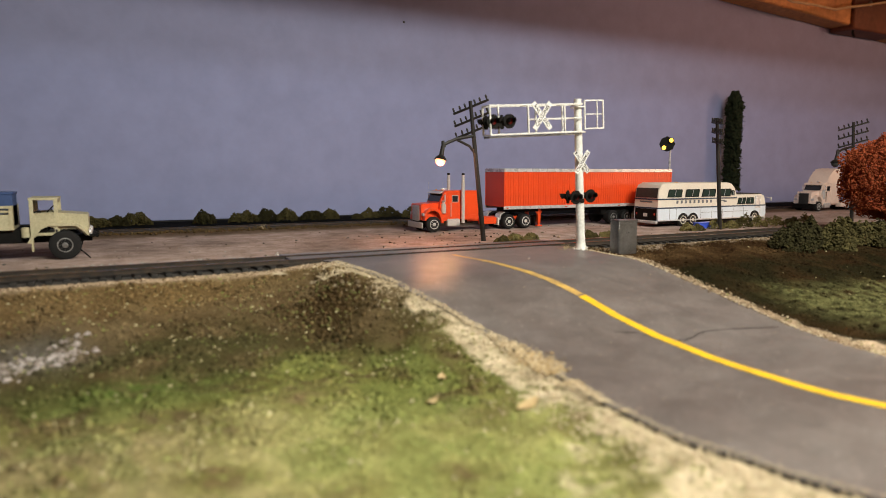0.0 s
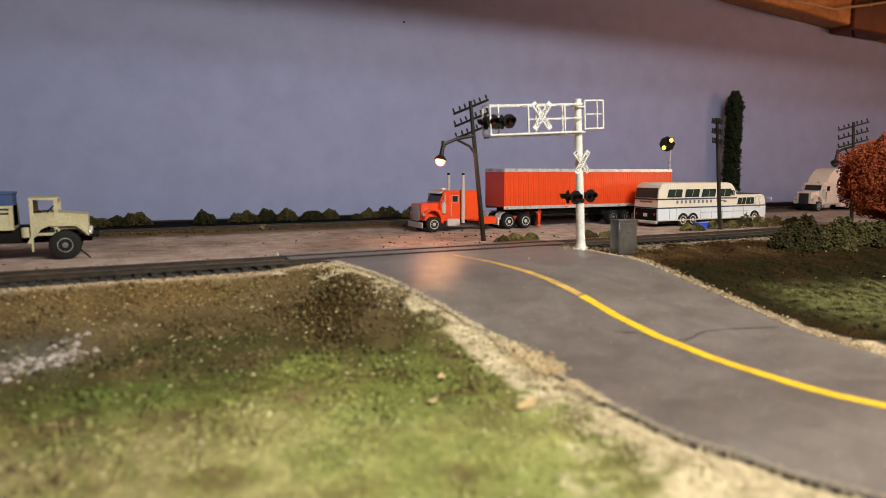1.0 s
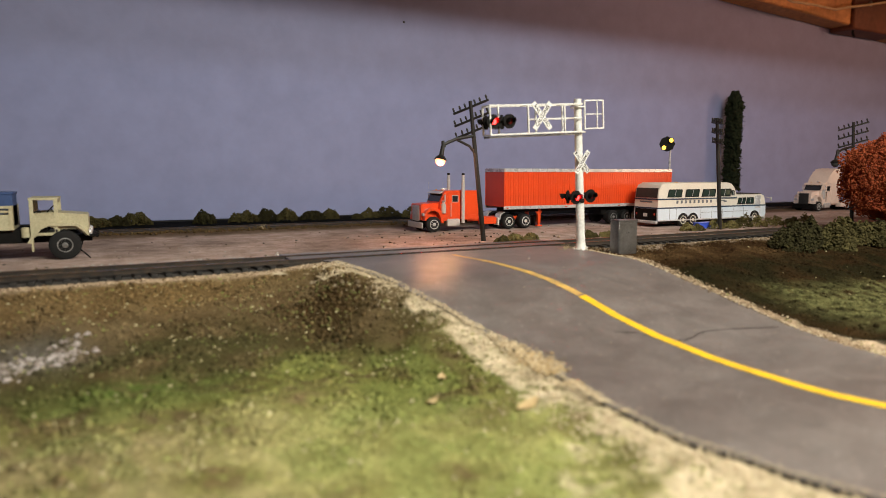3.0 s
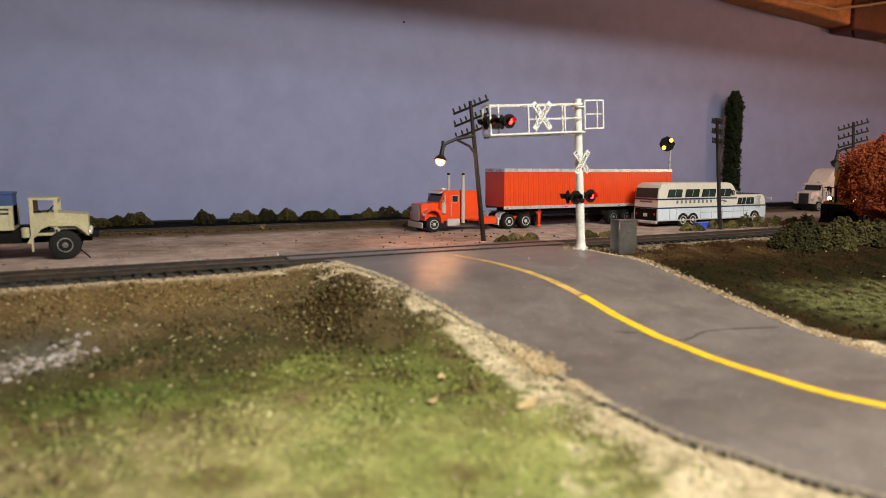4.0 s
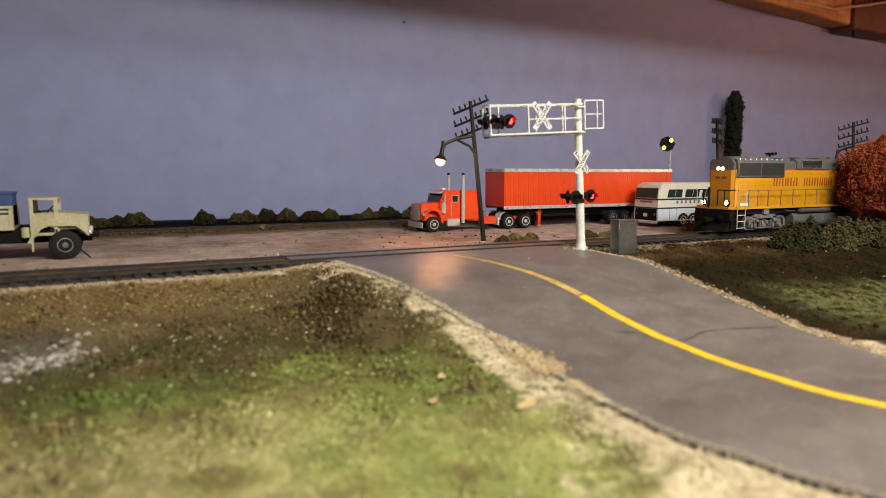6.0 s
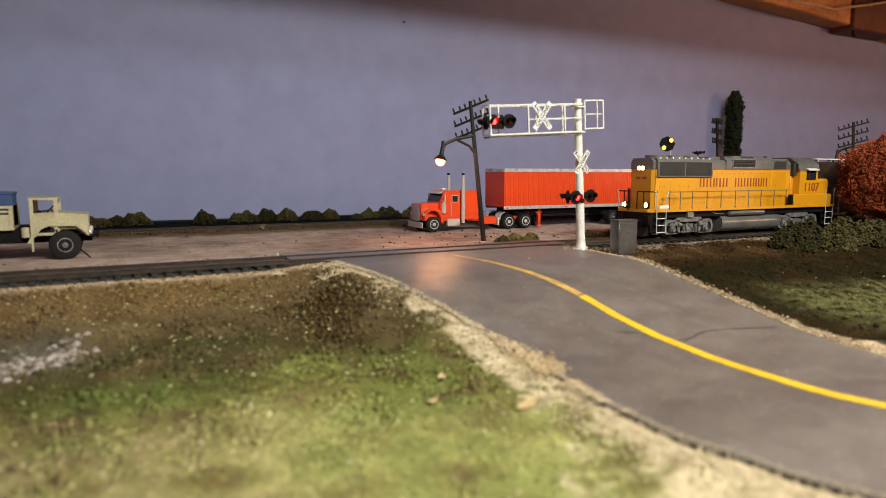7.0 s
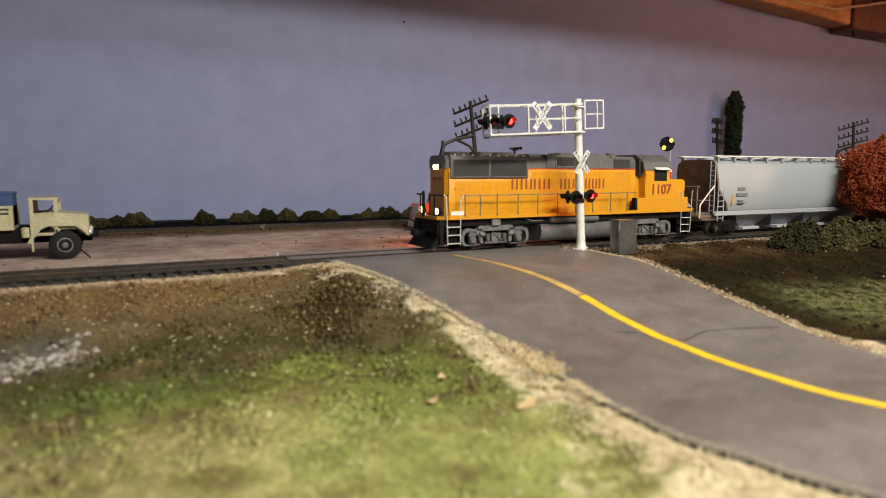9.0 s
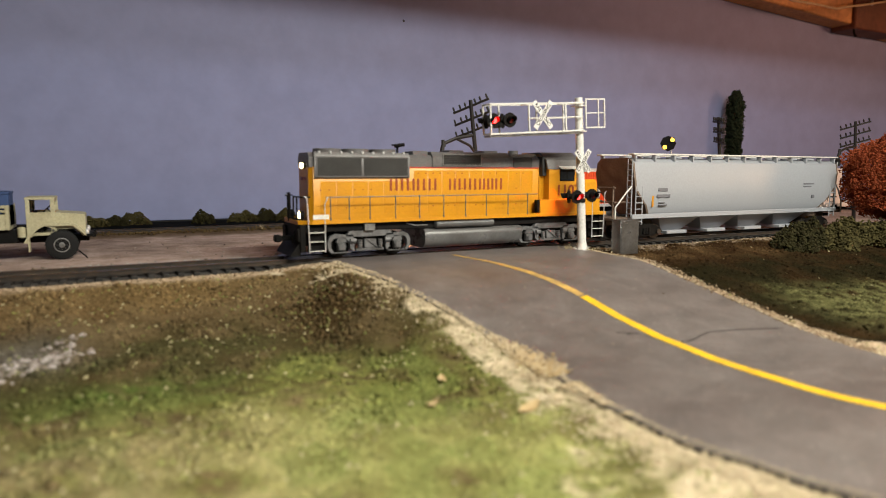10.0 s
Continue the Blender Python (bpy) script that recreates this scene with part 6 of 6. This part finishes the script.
# ---- sand-coloured army truck ----
def build_army_truck():
    root = thing("army_truck", "sand-painted open army lorry with large black tyres", "truck", at_mm(-190.5, 77, -4.2))
    W = 29.0
    part("chassis", Shape().box(-92, 16, 8, 21, 9.0, 13.0, 0.3), BLACK, root)
    bonnet = Shape().prism([(-2.5, 13), (-2.5, 25.6), (-1.5, 26.6), (13.6, 25.4), (14.4, 24.4), (14.4, 13.4), (12.6, 12.4), (10.5, 15.5), (7.6, 17.6), (-1.0, 17.6)], "y", 2.2, W - 2.2)
    part("bonnet", bonnet, SAND_PAINT, root)
    for y0, y1 in ((-0.4, 5.0), (W - 5.0, W + 0.4)):
        arch = [(-14.5, 9.4), (-13.5, 12.5), (-9.5, 18.2), (-6.5, 19.6), (6.5, 19.4), (9.5, 17.4), (14.4, 12.6), (14.4, 14.4), (10.4, 19.2), (7.2, 20.8), (-7.2, 21.0), (-10.8, 19.4), (-14.8, 13.2), (-16.4, 9.4)]
        part("wing", Shape().prism(arch, "y", y0, y1), SAND_PAINT, root)
    cob = part("cab", Shape().box(-14, -2, 1.6, W - 1.6, 14, 16, 0.2).box(-14.8, -13.6, 1.6, W - 1.6, 13, 27.6, 0.2), SAND_PAINT, root, "open-sided cab with see-through windows")
    for y0, y1 in ((0.6, 1.8), (W - 1.8, W - 0.6)):
        part("cab_side", Shape().prism([(-14.6, 13), (-14.6, 34.4), (-12.8, 34.4), (-12.8, 26.8), (-3.4, 26.8), (-3.4, 34.4), (-1.6, 34.4), (-1.4, 26.4), (-2.0, 17.6), (-7.5, 20), (-11, 17.8), (-12.5, 13)], "y", y0, y1), SAND_PAINT, cob)
    part("cab_roof", Shape().box(-15, -1.4, 0.4, W - 0.4, 33.4, 34.8, 0.3), SAND_PAINT, cob)
    part("scuttle", Shape().box(-2.6, -1.6, 1.6, W - 1.6, 17, 27, 0.2), SAND_PAINT, cob)
    for y0, y1 in ((1.6, 6), (W - 6, W - 1.6)):
        part("rear_post", Shape().box(-14.8, -13.6, y0, y1, 27, 33.6, 0.2), SAND_PAINT, cob)
    part("door", Shape().frame_of(-12.4, -3.2, 14.8, 26.6, 0.35, 0.7, 0.35), SAND_PAINT, cob)
    part("steering_wheel", Shape().rod((-3.0, 8, 25.6), (-5.4, 8, 28.6), 0.35).pipe([(-5.4 + 1.7 * math.sin(t), 8 + 2.4 * math.cos(t), 28.6 + 1.7 * math.sin(t)) for t in np.linspace(0, 6.283, 15)], 0.3, 6), BLACK, cob)
    part("seat", Shape().box(-13, -7, 3, W - 3, 16, 21, 0.6).box(-13.4, -11.4, 3, W - 3, 20, 27, 0.5), BLACK, cob)
    part("windscreen_frame", Shape().box(-2.8, -1.8, 2, W - 2, 31.8, 33.6, 0.2), SAND_PAINT, cob)
    part("headlamp", Shape().turned([(14.2, 2.2), (15.6, 2.2), (16.4, 1.4), (16.5, 0.1)], (0, 3.4, 15.5), "x", 14).turned([(14.2, 2.2), (15.6, 2.2), (16.4, 1.4), (16.5, 0.1)], (0, W - 3.4, 15.5), "x", 14), CHROME, root)
    part("bumper", Shape().box(14.4, 19.0, 1, W - 1, 11.6, 14.4, 0.4).box(18, 20.4, 6, 8, 11, 15, 0.3).box(18, 20.4, W - 8, W - 6, 11, 15, 0.3), BLACK, root)
    part("winch_rope", Shape().pipe([(7.5, 1, 5.6), (11, 0.2, 3.2), (14.5, -1.2, 0.4)], 0.45), BLACK, root)
    part("mud_flap", Shape().box(-14.6, -13.8, 1.0, 6.0, 4.6, 13.0, 0.15), SAND_PAINT, root)
    bed = Shape().box(-96, -21.9, 0, W, 18.0, 19.4, 0.2)
    for y in (0.6, W - 0.6):
        bed.box(-96, -22.0, y - 0.6, y + 0.6, 19.2, 26.2, 0.15).box(-96, -22.0, y - 0.6, y + 0.6, 27.2, 28.4, 0.15).box(-96, -22.0, y - 0.6, y + 0.6, 29.4, 30.8, 0.15)
        for k in range(9):
            x = -22.8 - k * 9.4
            bed.box(x - 0.9, x + 0.5, y - 1.0, y + 1.0, 18.2, 30.8, 0.15)
    bed.box(-23.2, -22.0, 0.6, W - 0.6, 19, 30.8, 0.2)
    part("cargo_bed", bed, SAND_PAINT, root, "slatted sand-coloured cargo bed")
    part("spare_box", Shape().box(-31, -19, 3, 10, 9.5, 17.8, 0.3), BLACK, root)
    part("air_filter", Shape().turned([(13, 2.2), (18.5, 2.2), (19.2, 1.4), (19.3, 0.1)], (-17.0, 3.0, 0), "z", 14), SAND_PAINT, root)
    for o in root.children_recursive:
        for v in o.data.vertices:
            if v.co.z > 12 * MM:
                v.co.z -= min(1.4 * MM, (v.co.z - 12 * MM) * 0.5)
            if v.co.x > 6 * MM:
                v.co.x = 6 * MM + (v.co.x - 6 * MM) * 0.78
    for x in (0, -62, -82):
        for y, o in ((2.4, -1), (W - 2.4, 1)):
            wheel(root, x + 0.9, y, 7.8, 7.8, 5.4, TRUCK_GREY, side=o, hub_ratio=0.5)
    lug = Shape()
    for k in range(26):
        t = k * 2 * math.pi / 26
        c, s = math.cos(t), math.sin(t)
        for y in (0.4, 3.0):
            lug.rod((0.9 + 7.3 * c, y, 7.9 + 7.3 * s), (0.9 + 7.9 * c, y, 7.9 + 7.9 * s), 0.5, n=5)
    part("tyre_lug", lug, TYRE, root)
    crate = thing("crate", "blue crate loaded on the lorry bed", "crate", at_mm(-235, 90, 13.9))
    part("body", Shape().box(-22, 22.5, -9, 9, 0, 17.2, 0.5), BLUE_PAINT, crate)
    part("lid", Shape().box(-22.4, 22.9, -9.4, 9.4, 17.0, 18.4, 0.3), BLUE_PAINT, crate)


build_army_truck()


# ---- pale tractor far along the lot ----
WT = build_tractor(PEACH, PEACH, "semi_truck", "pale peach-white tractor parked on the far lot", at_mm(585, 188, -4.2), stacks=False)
part("roof_fairing", Shape().prism([(33, 34.0), (36, 40), (43, 48), (49, 51.5), (60, 52.5), (60, 33), (48, 33)], "y", -12.4, 12.4), PEACH, WT, "tall curved roof fairing")


crate = thing("crate", "small bright blue crate on the lot", "crate", at_mm(285, 66, -4.3, 0, 0, 6))
part("body", Shape().box(-12, 12, -3, 3, 0, 4.6, 0.4), BRIGHT_BLUE, crate)
part("lid", Shape().box(-12.3, 12.3, -3.3, 3.3, 4.4, 5.2, 0.2), BRIGHT_BLUE, crate)

# ---- timber above the backdrop, wire, leaves ----
def build_timber():
    root = thing("ceiling_joist", "red-brown pine joist along the top of the backdrop", "joist", kind="structure")
    part("beam", Shape().box(-420, 560, 296, 329, 0, 70, 2), JOIST, root, at=at_mm(680, 0, 272, 0, 3.3, 0))
    part("bracket", Shape().box(836, 1000, 290, 328, 256, 337, 2), JOIST_DARK, root, "dark wooden block on the joist")
    part("bracket_screw", Shape().rod((872, 288.5, 296), (872, 290.5, 296), 4), STEEL, root)
    part("hook", Shape().pipe([(842, 296, 262), (842, 295, 250), (844, 293, 245)], 1.6), BLACK, root)
    wire = Shape()
    pts = [(634, 262, 273), (651, 262, 268), (698, 262, 269), (746, 262, 268), (773, 262, 274), (812, 262, 281), (866, 262, 292), (938, 262, 305)]
    wire.pipe(pts, 1.7)
    tagged(part("cable", wire, WIRE), "tan cable hanging under the joist", "cable")


build_timber()


def fallen_leaf(s, u, length, width, turn):
    sh = Shape()
    n = 9
    for lift in (0.0, 0.25):
        for i in range(n):
            t = i / (n - 1)
            w = width * math.sin(math.pi * min(0.98, max(0.02, t))) ** 0.8 * (0.6 + 0.4 * t)
            for e in (-1, 0, 1):
                sh.v.append((length * (t - 0.5), e * w * 0.5, lift + 0.6 + 0.35 * abs(e) + 0.8 * (t - 0.5) ** 2 * 4))
    m = n * 3
    for i in range(n - 1):
        for k in (0, 1):
            a = i * 3 + k
            sh.f += [(a, a + 1, a + 4, a + 3), (m + a, m + a + 3, m + a + 4, m + a + 1)]
    ob = part("fallen_leaf", sh, LEAF, at=at_mm(s, -u, ground_z(s, u), 8, -4, turn))
    tagged(ob, "dried tan leaf lying on the turf", "leaf", "fallen leaves")


for leaf in ((-68, 184, 10, 4.4, 22), (-77, 150, 5, 3.2, 70), (-90, 170, 4, 2.4, 10)):
    fallen_leaf(*leaf)

lamp = bpy.data.lights.new("street_bulb_light", "POINT")
lamp.energy, lamp.color, lamp.shadow_soft_size = 0.08, (1.0, 0.42, 0.20), 0.002
new("street_bulb_light", lamp).matrix_world = at_mm(27.0, 57.0, 46.0)


# ---- what moves ----
def train_at(t):
    """Where the locomotive's leading end stands along the track, in millimetres."""
    k = t - 9.0
    return -20.3 - 75.3 * k + 0.337 * k * k + 0.0907 * k ** 3


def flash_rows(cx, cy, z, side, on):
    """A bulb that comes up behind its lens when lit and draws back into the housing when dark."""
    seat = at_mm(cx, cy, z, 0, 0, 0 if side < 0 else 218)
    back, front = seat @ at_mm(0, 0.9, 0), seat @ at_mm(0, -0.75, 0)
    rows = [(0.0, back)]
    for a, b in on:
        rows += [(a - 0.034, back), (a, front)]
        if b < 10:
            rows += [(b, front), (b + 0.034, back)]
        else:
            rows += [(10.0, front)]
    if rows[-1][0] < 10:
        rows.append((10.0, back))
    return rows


def motions():
    times = [i * 0.5 for i in range(21)]
    walk(LOCO, [(t, at_mm(train_at(t), 0, 0)) for t in times])
    walk(HOPPER, [(t, at_mm(train_at(t) + 206.0, 0, 0)) for t in times])
    for axle, e, r in WHEELSETS:
        turn = [(t, (train_at(t) - train_at(0)) / r) for t in [i * 0.1 for i in range(101)]]
        walk(axle, [(t, at_mm(e, 0, r) @ Matrix.Rotation(a, 4, "Y")) for t, a in turn])
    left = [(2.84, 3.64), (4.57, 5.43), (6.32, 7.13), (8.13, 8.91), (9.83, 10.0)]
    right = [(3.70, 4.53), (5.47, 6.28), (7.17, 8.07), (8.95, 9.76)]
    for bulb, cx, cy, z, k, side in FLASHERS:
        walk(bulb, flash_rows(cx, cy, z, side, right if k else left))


motions()
